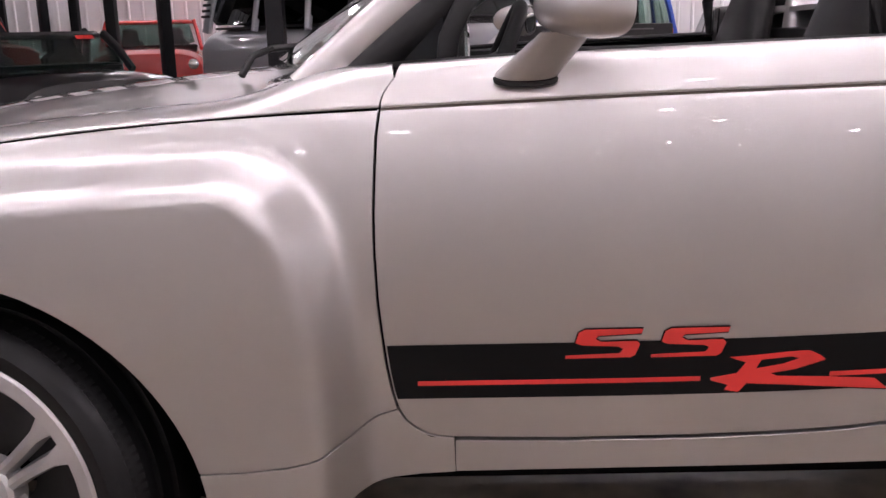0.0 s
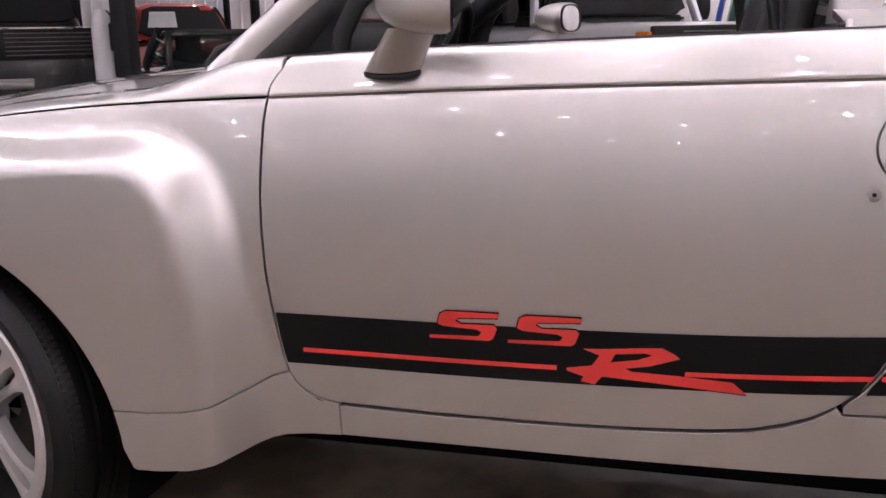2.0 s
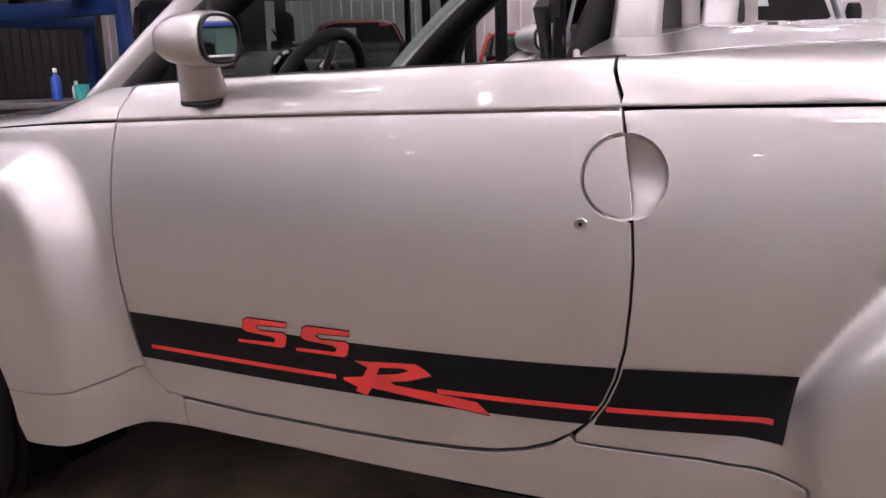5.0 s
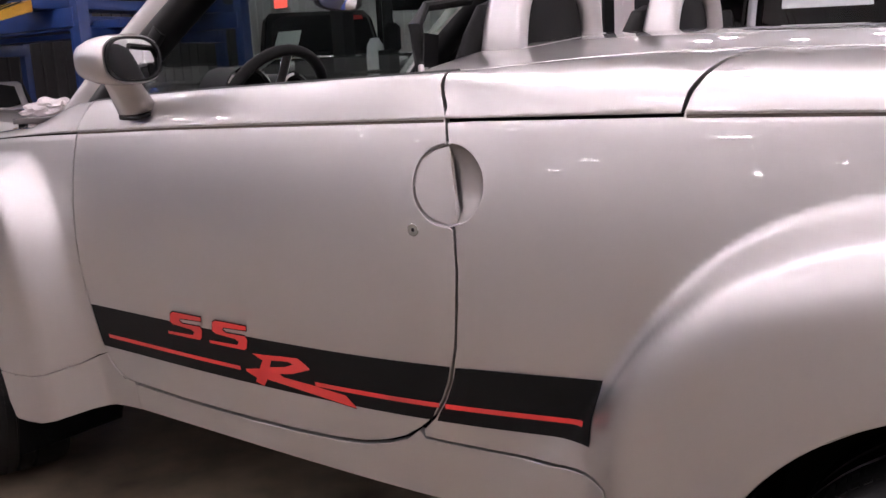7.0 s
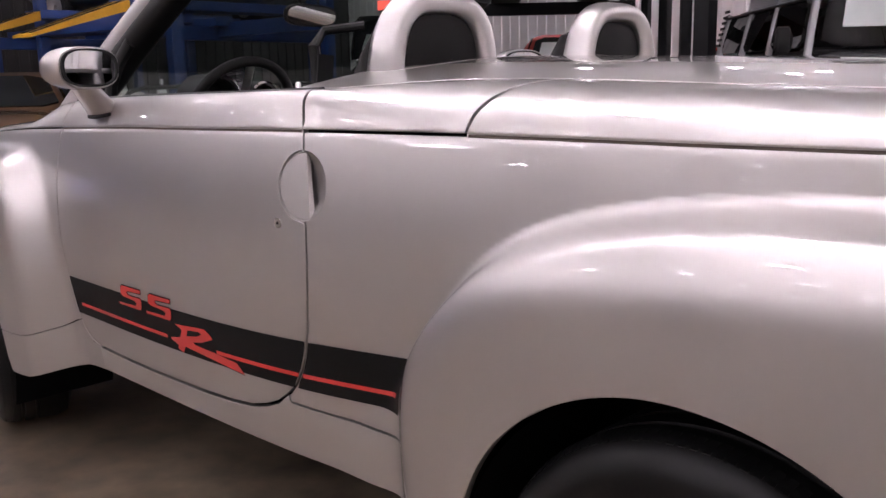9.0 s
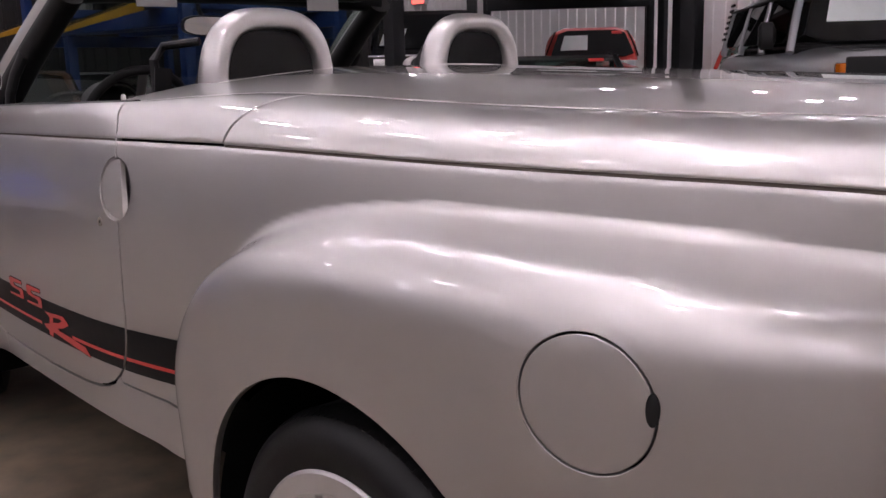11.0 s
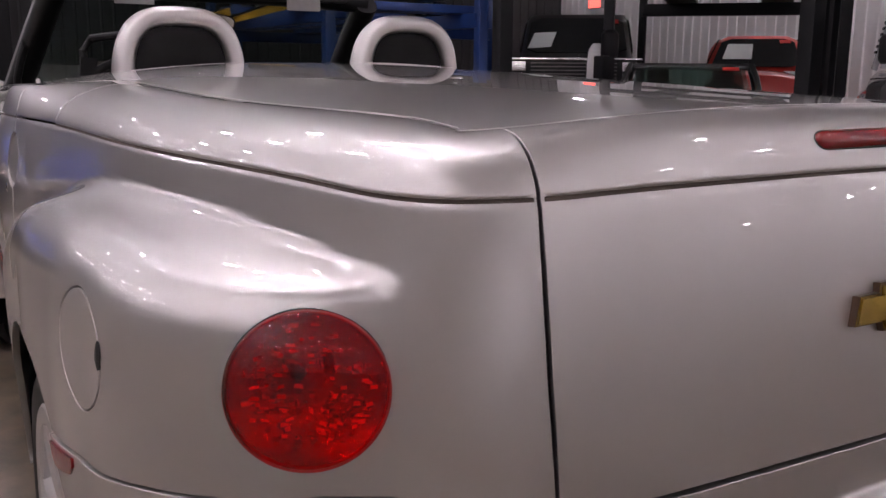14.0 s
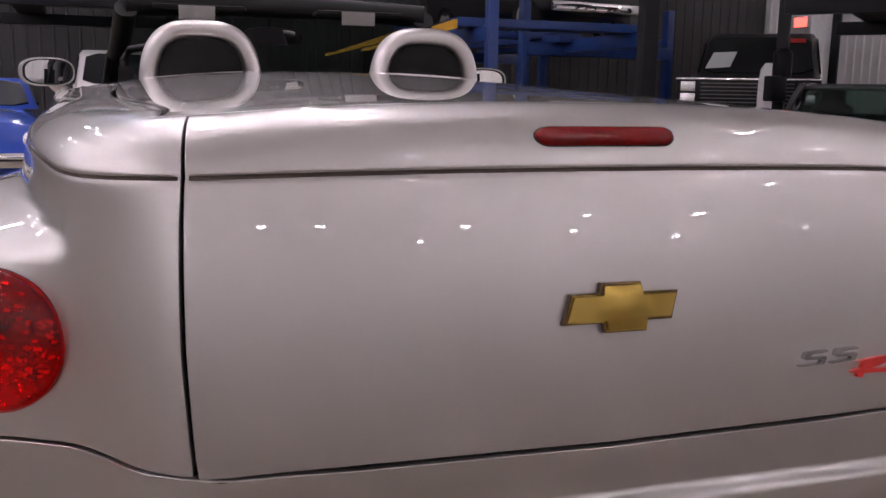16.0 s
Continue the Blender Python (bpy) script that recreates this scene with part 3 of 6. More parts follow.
bowl_data = panel_data(inset(disc(*HANDLE), -0.001), 0.006, place=bowl_place, normal=bowl_normal, crease=False, edge=0.005, thick=0.004, lift=-0.004)
both("handle_recess", bowl_data, M["paint"], car, "painted bowl recess behind the door handle")

# tailgate, bumper, hood, tonneau cover
END = 2 * S_MID - S_GATE
half_gate = [(S_MID - 0.3, SHOULDER)] + GATE_EDGE[::-1] + [W(S_GATE, 0.779), W(4.2, 0.780)]
gate = half_gate + [W(S_MID, 0.779)] + [(2 * S_MID - a, b) for a, b in half_gate[::-1]] + [(S_MID, SHOULDER)]
gate_data = panel_data(inset(gate, 0.0022), 0.022)
panel_object("tailgate", [gate_data], M["paint"], car, "silver tailgate with rounded upper edge")


def bumper_place(s, w):
    p, n = surf(s, w), surf_normal(s, w)
    z = p[..., 2]
    seam = np.interp(np.where(s > S_MID, 2 * S_MID - s, s), [q[0] for q in bumper_seam], [q[1] for q in bumper_seam])
    d = seam - z
    out = 0.004 - 0.003 * step(d / 0.09) * step((s - 3.5) / 0.4) + 0.022 * step((d - 0.080) / 0.014) * step((s - 3.85) / 0.25) - 0.03 * step((d - 0.22) / 0.15)
    return p + n * out[..., None]


def bumper_normal(s, w):
    d = 0.002
    n = np.cross(bumper_place(s + d, w) - bumper_place(s - d, w), bumper_place(s, w + d) - bumper_place(s, w - d))
    return n / (np.linalg.norm(n, axis=-1, keepdims=True) + 1e-12)


half = arch(WHEEL_R, ARCH_R, 44, 8, 16)[::-1] + [W(*p) for p in bumper_seam]
half = [(p[0], p[1] - 0.0008 - 0.0012 * float(step((p[0] - 3.7) / 0.2))) for p in half[17:]]
lowest = 0.44 - 1.146
bumper = arch(WHEEL_R, ARCH_R, 8, 48.5, 18) + half
bumper += [W(S_GATE + 0.02, 0.777), W(4.2, 0.775), W(S_MID, 0.774), (2 * S_MID - 4.2, W(4.2, 0.775)[1]), (2 * S_MID - S_GATE - 0.02, W(S_GATE + 0.02, 0.777)[1])] + [(2 * S_MID - p[0], p[1]) for p in half[::-1]]
bumper += [(2 * S_MID - p[0], p[1]) for p in arch(WHEEL_R, ARCH_R, 8, 48.5, 18)[::-1]] + [(END + 0.3, lowest), (S_MID, lowest), (S_GATE - 0.3, lowest)]
bumper_data = panel_data(inset(bumper, 0.0008), 0.012, place=bumper_place, normal=bumper_normal, crease=False)
panel_object("rear_bumper", [bumper_data], M["paint"], car, "silver painted rear bumper with a step ledge")


def hood_inner(s):
    nx, ny = plan_normal(UX, UY, np.array(s))
    ey = float(UY(s) - ny * ROLL(s))
    return SHOULDER + abs(ey) / max(0.3, abs(float(ny)))


hood = [(x, 0.0046) for x in (-1.0, -0.8, -0.6, -0.3, 0.0, 0.3, 0.6, 0.8645)] + door_upper_front[:-1] + [(0.888, 0.15), (0.888, 0.21), (0.865, 0.29), (0.81, 0.38), (0.74, 0.50), (0.68, 0.62)]
hood_left = panel_data(inset(hood + [(0.64, 0.76), (0.62, hood_inner(0.62)), (0.45, hood_inner(0.45)), (0.2, hood_inner(0.2)), (-0.1, hood_inner(-0.1)), (-0.4, hood_inner(-0.4)), (-0.55, 0.62), (-0.75, 0.3), (-0.98, 0.1)], 0.0005), 0.02, crease=False)
nose_out = [(-0.85, -0.30), (-0.55, -0.45), (-0.24, -0.42), (-0.24, 0.42), (-0.55, 0.45), (-0.85, 0.30)]
nose_place = lambda x, y: deck_surf(x, y) - np.array([0, 0, 0.012])
panel_object("hood_front", [panel_data(nose_out, 0.05, place=nose_place, normal=deck_normal, crease=False, edge=0.04)], M["paint"], car, "silver front of the hood")
panel_object("hood", [hood_left, mirrored(hood_left)], M["paint"], car, "silver hood with a rounded crown")


def rim_point(s, back=0.0):
    nx, ny = plan_normal(UX, UY, np.array(float(s)))
    r = float(ROLL(s)) + 0.0082 + back
    return float(UX(s) - nx * r), float(UY(s) - ny * r)


rim_line = [rim_point(s) for s in np.linspace(2.06, S_MID, 90)]
cover = [(1.93, rim_line[0][1] + 0.0)] + rim_line + [(x, -y) for x, y in rim_line[::-1][1:]] + [(1.93, -rim_line[0][1] - 0.002)]
cover_data = panel_data(cover, 0.03, place=deck_surf, normal=deck_normal, crease=False, edge=0.02)
panel_object("tonneau_cover", [cover_data], M["paint"], car, "smooth silver hard tonneau cover")


# dark structure behind the gaps, and the underbody
def shell(rows, cols, depth=0.013):
    s, w = np.meshgrid(np.array(cols), np.array(rows))
    p = surf(s, w) - surf_normal(s, w) * depth
    return p


def shell_object(s0, s1, w0, w1, n=80, m=24, depth=0.015, both_sides=True):
    p = shell(np.linspace(w0, w1, m), np.linspace(s0, s1, n), depth).reshape(-1, 3)
    faces = [(i * n + j, i * n + j + 1, (i + 1) * n + j + 1, (i + 1) * n + j) for i in range(m - 1) for j in range(n - 1)]
    mesh_object("inner_shell", p, faces, M["dark_gap"], car, label="dark inner body structure behind the panel gaps")
    if both_sides:
        mesh_object("inner_shell", p * np.array([1, -1, 1]), [f[::-1] for f in faces], M["dark_gap"], car, label="dark inner body structure behind the panel gaps")


shell_object(0.54, 2.0, -0.70, 0.195, 100, 40, 0.016)
shell_object(-0.95, 0.56, -0.12, 0.16, 60, 12, 0.016)
shell_object(2.07, 3.98, -0.035, 0.195, 90, 16, 0.016)
shell_object(2.0, 2.38, -0.70, -0.02, 30, 24, 0.052)
shell_object(3.30, 3.56, -0.42, -0.10, 16, 16, 0.03)
shell_object(3.62, 2 * S_MID - 3.62, -0.62, 0.19, 140, 40, 0.05, False)
part("underbody", boxed(-0.7, 3.75, -0.50, 0.50, 0.20, 0.9, 0.05), M["dark_gap"], car, "dark underbody")
part("floor_pan", boxed(0.62, 2.42, -0.62, 0.62, 0.26, 0.46, 0.03), M["dark_gap"], car, "dark floor pan between the sills")
for sgn in (-1, 1):
    for cx, cz, r in ((*WHEEL_F, ARCH_F), (*WHEEL_R, ARCH_R)):
        prof = [(r - 0.004, sgn * 0.955), (r - 0.004, sgn * 0.60), (0.05, sgn * 0.60)]
        bm = bmesh.new()
        rings = []
        for rr, yy in prof:
            rings.append([bm.verts.new((cx + rr * math.cos(radians(a)), yy, cz + rr * math.sin(radians(a)))) for a in range(-20, 201, 5)])
        for a, b in zip(rings[:-1], rings[1:]):
            for i in range(len(a) - 1):
                bm.faces.new((a[i], a[i + 1], b[i + 1], b[i]))
        part("wheel_arch_liner", bm, M["dark_gap"], car, "black wheel arch liner")

nose = [[(x, hw * c, (z0 + z1) / 2 + (z1 - z0) / 2 * s_) for c, s_ in oval(1, 1, 40, 3)] for x, hw, z0, z1 in ((-0.52, 0.80, 0.34, 0.93), (-0.72, 0.72, 0.33, 0.88), (-0.86, 0.58, 0.35, 0.80), (-0.94, 0.40, 0.40, 0.72), (-0.96, 0.25, 0.46, 0.66))]
part("front_fascia", loft(nose), M["paint"], car, "silver rounded front fascia")
part("grille_bar", sweep([(-0.90, -0.5, 0.70), (-0.965, -0.25, 0.70), (-0.98, 0.0, 0.70), (-0.965, 0.25, 0.70), (-0.90, 0.5, 0.70)], oval(0.02, 0.035, 12)), M["satin"], car, "satin silver grille bar")

# the thin dark seam along the belt
for a, b in ((0.868, 2.029), (2.449, S_TOP - 0.005)):
    d = panel_data([(a, -0.0036), (b, -0.0036), (b, 0.0018), (a, 0.0018)], 0.004, lift=0.0008, thick=0.0006, edge=0.012, crease=False)
    both("belt_seam", d, M["seam"], car, "thin dark seam along the belt line")
d = panel_data([(S_TOP + 0.005, -0.0036), (2 * S_MID - S_TOP - 0.005, -0.0036), (2 * S_MID - S_TOP - 0.005, 0.0018), (S_TOP + 0.005, 0.0022)], 0.004, lift=0.0008, thick=0.0006, edge=0.012, crease=False)
panel_object("belt_seam", [d], M["seam"], car, "thin dark seam across the tailgate")


# ---- decals ----
RED_Z = eased([(0.8, 0.600), (1.0, 0.602), (1.446, 0.607), (1.81, 0.618), (2.298, 0.645), (2.4, 0.651)], 0.08)


def stripe(x0, x1, lo, hi, n=24):
    xs = np.linspace(x0, x1, n)
    return [W(float(x), float(RED_Z(x)) + lo) for x in xs] + [W(float(x), float(RED_Z(x)) + hi) for x in xs[::-1]]


def decal(name, outline, material, lift, label, holes=()):
    d = panel_data(outline, 0.012, holes=holes, lift=lift, thick=0.0005, edge=0.006, crease=False)
    return panel_object(name, [d], material, car, label), panel_object(name, [mirrored(d)], material, car, label)


def front_x(z):
    p = sorted((q[1], q[0]) for q in DOOR_F)
    return float(np.interp(z, [q[0] for q in p], [q[1] for q in p]))


xs = np.linspace(0.9, 1.98, 30)
lo = [(x, float(RED_Z(x)) - 0.033) for x in xs]
hi = [(x, float(RED_Z(x)) + 0.079) for x in xs]
f0, f1 = RED_Z(0.86) - 0.033, RED_Z(0.86) + 0.079
r0, r1 = RED_Z(2.0) - 0.033, RED_Z(2.03) + 0.079
zs_f = np.linspace(f0, f1, 8)
zs_r = np.linspace(r0, r1, 8)
door_band = [W(*p) for p in lo] + [W(gap_x(z) - 0.006, float(z)) for z in zs_r] + [W(*p) for p in hi[::-1]] + [W(front_x(z) + 0.006, float(z)) for z in zs_f[::-1]]
decal("black_stripe", door_band, M["black_decal"], 0.0009, "matt black vinyl stripe")
xs2 = np.linspace(2.08, 2.305, 10)
rear_band = [W(gap_x(z) + 0.006, float(z)) for z in zs_r[::-1]] + [W(x, float(RED_Z(x)) - 0.033) for x in xs2] + [W(2.312, float(RED_Z(2.312)) + 0.02), W(2.322, float(RED_Z(2.322)) + 0.079)] + [W(x, float(RED_Z(x)) + 0.079) for x in xs2[::-1]]
decal("black_stripe", rear_band, M["black_decal"], 0.0018, "matt black vinyl stripe")
gx = gap_x(0.632)
for a, b in ((0.919, 1.446), (1.683, gx - 0.007), (gx + 0.007, 2.288)):
    decal("red_pinstripe", stripe(a, b, -0.0045, 0.0045), M["red_decal"], 0.0028, "thin red vinyl line")

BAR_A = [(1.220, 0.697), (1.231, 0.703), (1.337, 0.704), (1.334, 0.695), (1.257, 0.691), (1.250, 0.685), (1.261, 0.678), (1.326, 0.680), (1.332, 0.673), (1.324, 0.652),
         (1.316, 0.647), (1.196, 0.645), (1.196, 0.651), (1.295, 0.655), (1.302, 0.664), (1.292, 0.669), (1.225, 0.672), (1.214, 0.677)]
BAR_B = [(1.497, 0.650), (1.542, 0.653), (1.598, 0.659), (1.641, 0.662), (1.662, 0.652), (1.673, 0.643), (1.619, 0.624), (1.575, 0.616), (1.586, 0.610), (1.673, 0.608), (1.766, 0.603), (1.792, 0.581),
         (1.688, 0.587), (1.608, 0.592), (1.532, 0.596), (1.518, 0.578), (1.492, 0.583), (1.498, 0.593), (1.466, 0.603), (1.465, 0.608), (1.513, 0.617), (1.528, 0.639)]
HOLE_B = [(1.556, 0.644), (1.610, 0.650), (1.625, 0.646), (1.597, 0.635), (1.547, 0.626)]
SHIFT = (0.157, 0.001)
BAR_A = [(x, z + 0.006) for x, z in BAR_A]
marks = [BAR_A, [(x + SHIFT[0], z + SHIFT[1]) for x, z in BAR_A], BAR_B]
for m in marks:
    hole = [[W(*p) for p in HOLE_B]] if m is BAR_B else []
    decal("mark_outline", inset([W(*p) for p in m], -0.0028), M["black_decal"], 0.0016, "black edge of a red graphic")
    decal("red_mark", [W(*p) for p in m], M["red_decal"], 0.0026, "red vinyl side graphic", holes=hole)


# ---- tail: lamp, brake light, emblem, badge, marker ----
def at_surface(s, z, lift=0.0):
    w = z - float(BELT(s))
    if w > 0:
        ws = np.linspace(0, SHOULDER, 200)
        w = float(np.interp(z, surf(np.full(200, s), ws)[:, 2], ws))
    p, n = surf(np.array([s]), np.array([w]))[0], surf_normal(np.array([s]), np.array([w]))[0]
    q = Vector(n).to_track_quat("Z", "Y").to_matrix().to_4x4()
    return Matrix.Translation(Vector(p + n * lift)) @ q


M["dim_reflector"] = mat("dim_reflector", (0.46, 0.46, 0.46), 0.2, 0.9, vary=0.25, scale=60, fine=200)
M["red_glass"] = glass("red_lens_glass", (0.98, 0.026, 0.032), 0.0)


def tail_lamp(m):
    lamp = new("tail_lamp")
    lamp.parent = car
    lamp.matrix_basis = m
    tagged(lamp, "round red tail lamp")
    r = 0.0925
    lens = [(r * math.cos(a), 0.008 + 0.030 * math.sin(a)) for a in np.linspace(0.0, math.pi / 2 - 0.01, 12)]
    inner = [(p[0] * 0.97, p[1] - 0.003) for p in lens[::-1]]
    part("lens", lathe([(r, -0.02)] + lens + inner + [(r * 0.97, -0.02)], "z", 72, closed=True), M["red_glass"], lamp, "glossy domed red lens")
    part("bezel", lathe([(r + 0.0008, -0.010), (r + 0.0008, 0.000), (r + 0.0004, 0.001), (r, 0.001), (r, -0.010)], "z", 72, closed=True), M["trim"], lamp, "thin dark lamp gasket")
    bowl_p = [(r * 0.95, 0.002), (r * 0.90, -0.004), (r * 0.82, -0.010), (r * 0.72, -0.018), (r * 0.55, -0.028), (r * 0.34, -0.034), (r * 0.30, -0.035), (0.002, -0.036)]
    part("reflector", lathe([(r * 0.96, -0.04)] + [(r * 0.96, 0.0)] + bowl_p, "z", 72), M["dim_reflector"], lamp, "dim silver reflector bowl")
    rng = random.Random(3)
    fac = bmesh.new()
    for k in range(180):
        a, rr = rng.uniform(0, 6.283), r * 0.80 * math.sqrt(rng.uniform(0.02, 1.0))
        zz = -0.010 - 0.020 * (1 - (rr / (r * 0.80)) ** 1.3)
        turn = Euler((rng.uniform(-0.9, 0.5), rng.uniform(-0.7, 0.7), rng.uniform(-0.2, 0.2))).to_matrix().to_4x4()
        bmesh.ops.create_cube(fac, size=1, matrix=Matrix.Translation((rr * math.cos(a), rr * math.sin(a), zz)) @ turn @ Matrix.Diagonal((rng.uniform(0.005, 0.012), rng.uniform(0.003, 0.0055), 0.003, 1)))
    tagged(part("faceted_insert", fac, M["chrome"], lamp, "small silver reflector facets", smooth=False), kind="stuff")
    part("bulb_holder", lathe([(0.009, -0.036), (0.009, -0.026), (0.007, -0.018), (0.003, -0.014)], "z", 24, (-0.012, 0.012, 0)), M["trim"], lamp, "dark bulb holder")
    return lamp


lamp_m = at_surface(LAMP_S, LAMP_Z, -0.004)
left_lamp = tail_lamp(lamp_m)
mirror_m = Matrix.Diagonal((1, -1, 1, 1)) @ lamp_m @ Matrix.Diagonal((1, -1, 1, 1))
copy_thing(left_lamp, mirror_m)


def domed(cs, cz, a, b, h):
    w0 = None
    ws = np.linspace(0, SHOULDER, 300)
    w0 = float(np.interp(cz, surf(np.full(300, cs), ws)[:, 2], ws))

    def place(s, w):
        s, w = np.asarray(s, float), np.asarray(w, float)
        p, n = surf(s, w), surf_normal(s, w)
        d = np.maximum(np.abs(s - cs) - (a - b), 0)
        r = np.clip(np.hypot(d, w - w0) / b, 0, 1)
        return p + n * (0.001 + h * np.sqrt(1 - r ** 2.4))[..., None]

    def normal(s, w):
        d = 0.0012
        n = np.cross(place(s + d, w) - place(s - d, w), place(s, w + d) - place(s, w - d))
        return n / (np.linalg.norm(n, axis=-1, keepdims=True) + 1e-12)

    out = []
    for i in range(48):
        t = 2 * math.pi * i / 48
        out.append((cs + (a - b) * (1 if math.cos(t) > 0 else -1) + b * math.cos(t), w0 + b * math.sin(t)))
    return out, place, normal


o, pl, nm = domed(S_MID, 1.188, 0.104, 0.021, 0.010)
panel_object("brake_light", [panel_data(o, 0.005, place=pl, normal=nm, crease=False, edge=0.004, thick=0.012)], M["brake_red"], car, "long oval red brake light")
o, pl, nm = domed(S_MID, 1.188, 0.1047, 0.0217, 0.001)
panel_object("brake_light_gasket", [panel_data(o, 0.006, place=pl, normal=nm, crease=False, edge=0.005, thick=0.006)], M["trim"], car, "dark gasket round the brake light")


def slab(outline, z0, z1, bevel=0.0, holes=None):
    bm = bmesh.new()
    vs = [bm.verts.new((x, y, z0)) for x, y in outline]
    f = bm.faces.new(vs)
    ext = bmesh.ops.extrude_face_region(bm, geom=[f])
    top = [v for v in ext["geom"] if isinstance(v, bmesh.types.BMVert)]
    for v in top:
        v.co.z = z1
    if bevel:
        es = [e for e in bm.edges if e.verts[0] in top and e.verts[1] in top]
        bmesh.ops.bevel(bm, geom=es, offset=bevel, segments=2, affect="EDGES")
    return bm


M["bronze"] = mat("dark_bronze", (0.10, 0.065, 0.045), 0.3, 0.8, vary=0.1)
M["badge_metal"] = mat("smoky_chrome", (0.46, 0.46, 0.46), 0.24, 1.0, vary=0.05)
EMBLEM = [(-0.084, 0.946), (-0.072, 0.984), (-0.031, 0.985), (-0.029, 0.998), (0.028, 0.998), (0.032, 0.984), (0.084, 0.984), (0.074, 0.947), (0.038, 0.947), (0.036, 0.933), (-0.024, 0.933), (-0.027, 0.946)]
em = new("tail_emblem")
em.parent = car
em.matrix_basis = at_surface(S_MID, 0.966) @ Matrix.Identity(4)
tagged(em, "gold cross-shaped tail emblem with dark edge")
axis_u = (em.matrix_basis.to_3x3().inverted() @ Vector((0, 1, 0)))
axis_v = (em.matrix_basis.to_3x3().inverted() @ Vector((0, 0, 1)))


def on_tail(pts, mid_z):
    return [(axis_u.x * y + axis_v.x * (z - mid_z), axis_u.y * y + axis_v.y * (z - mid_z)) for y, z in pts]


base_out = on_tail(EMBLEM, 0.966)
part("chrome_edge", slab([tuple(p) for p in inset(base_out, -0.0012)], -0.004, 0.0105, 0.0008), M["bronze"], em, "dark bronze edge")
face_bm = slab(base_out, -0.004, 0.0135, 0.0030)
bmesh.ops.triangulate(face_bm, faces=face_bm.faces[:])
bmesh.ops.subdivide_edges(face_bm, edges=face_bm.edges[:], cuts=3, use_grid_fill=True)
for v in face_bm.verts:
    if v.co.z > 0.012:
        v.co.z += 0.006 * max(0.0, 1 - (v.co.x * axis_u.x + v.co.y * axis_u.y) ** 2 / 0.045 ** 2) * max(0.0, 1 - (v.co.x * axis_v.x + v.co.y * axis_v.y) ** 2 / 0.034 ** 2)
part("gold_face", face_bm, M["gold"], em, "domed gold face")

badge = new("tail_badge")
badge.parent = car
badge.matrix_basis = at_surface(S_MID + 0.380, 0.859)
tagged(badge, "small chrome and red tail badge")
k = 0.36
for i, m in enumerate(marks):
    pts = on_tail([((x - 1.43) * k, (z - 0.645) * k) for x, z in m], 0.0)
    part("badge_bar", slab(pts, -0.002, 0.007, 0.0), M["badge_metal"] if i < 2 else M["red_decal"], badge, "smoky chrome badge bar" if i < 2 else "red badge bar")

mk = [W(3.240, 0.7165), W(3.30, 0.7265), W(3.36, 0.7365), W(3.385, 0.7405), W(3.383, 0.730), W(3.365, 0.712), W(3.33, 0.701), W(3.268, 0.689), W(3.255, 0.697)]
mk_data = panel_data(mk, 0.01, place=bumper_place, normal=bumper_normal, crease=False, lift=0.004, thick=0.006, edge=0.008)
both("side_marker", mk_data, M["brake_red"], car, "triangular red side marker")

# a screw head on the fuel door's rim
part("fuel_door_notch", lathe([(0.012, -0.004), (0.012, 0.001), (0.007, 0.003)], "z", 16), M["trim"], car, "dark finger notch on the fuel door").matrix_basis = at_surface(FUEL[0] + 0.085, FUEL[1] + 0.012, 0.0) @ Matrix.Diagonal((0.7, 1.6, 1, 1))


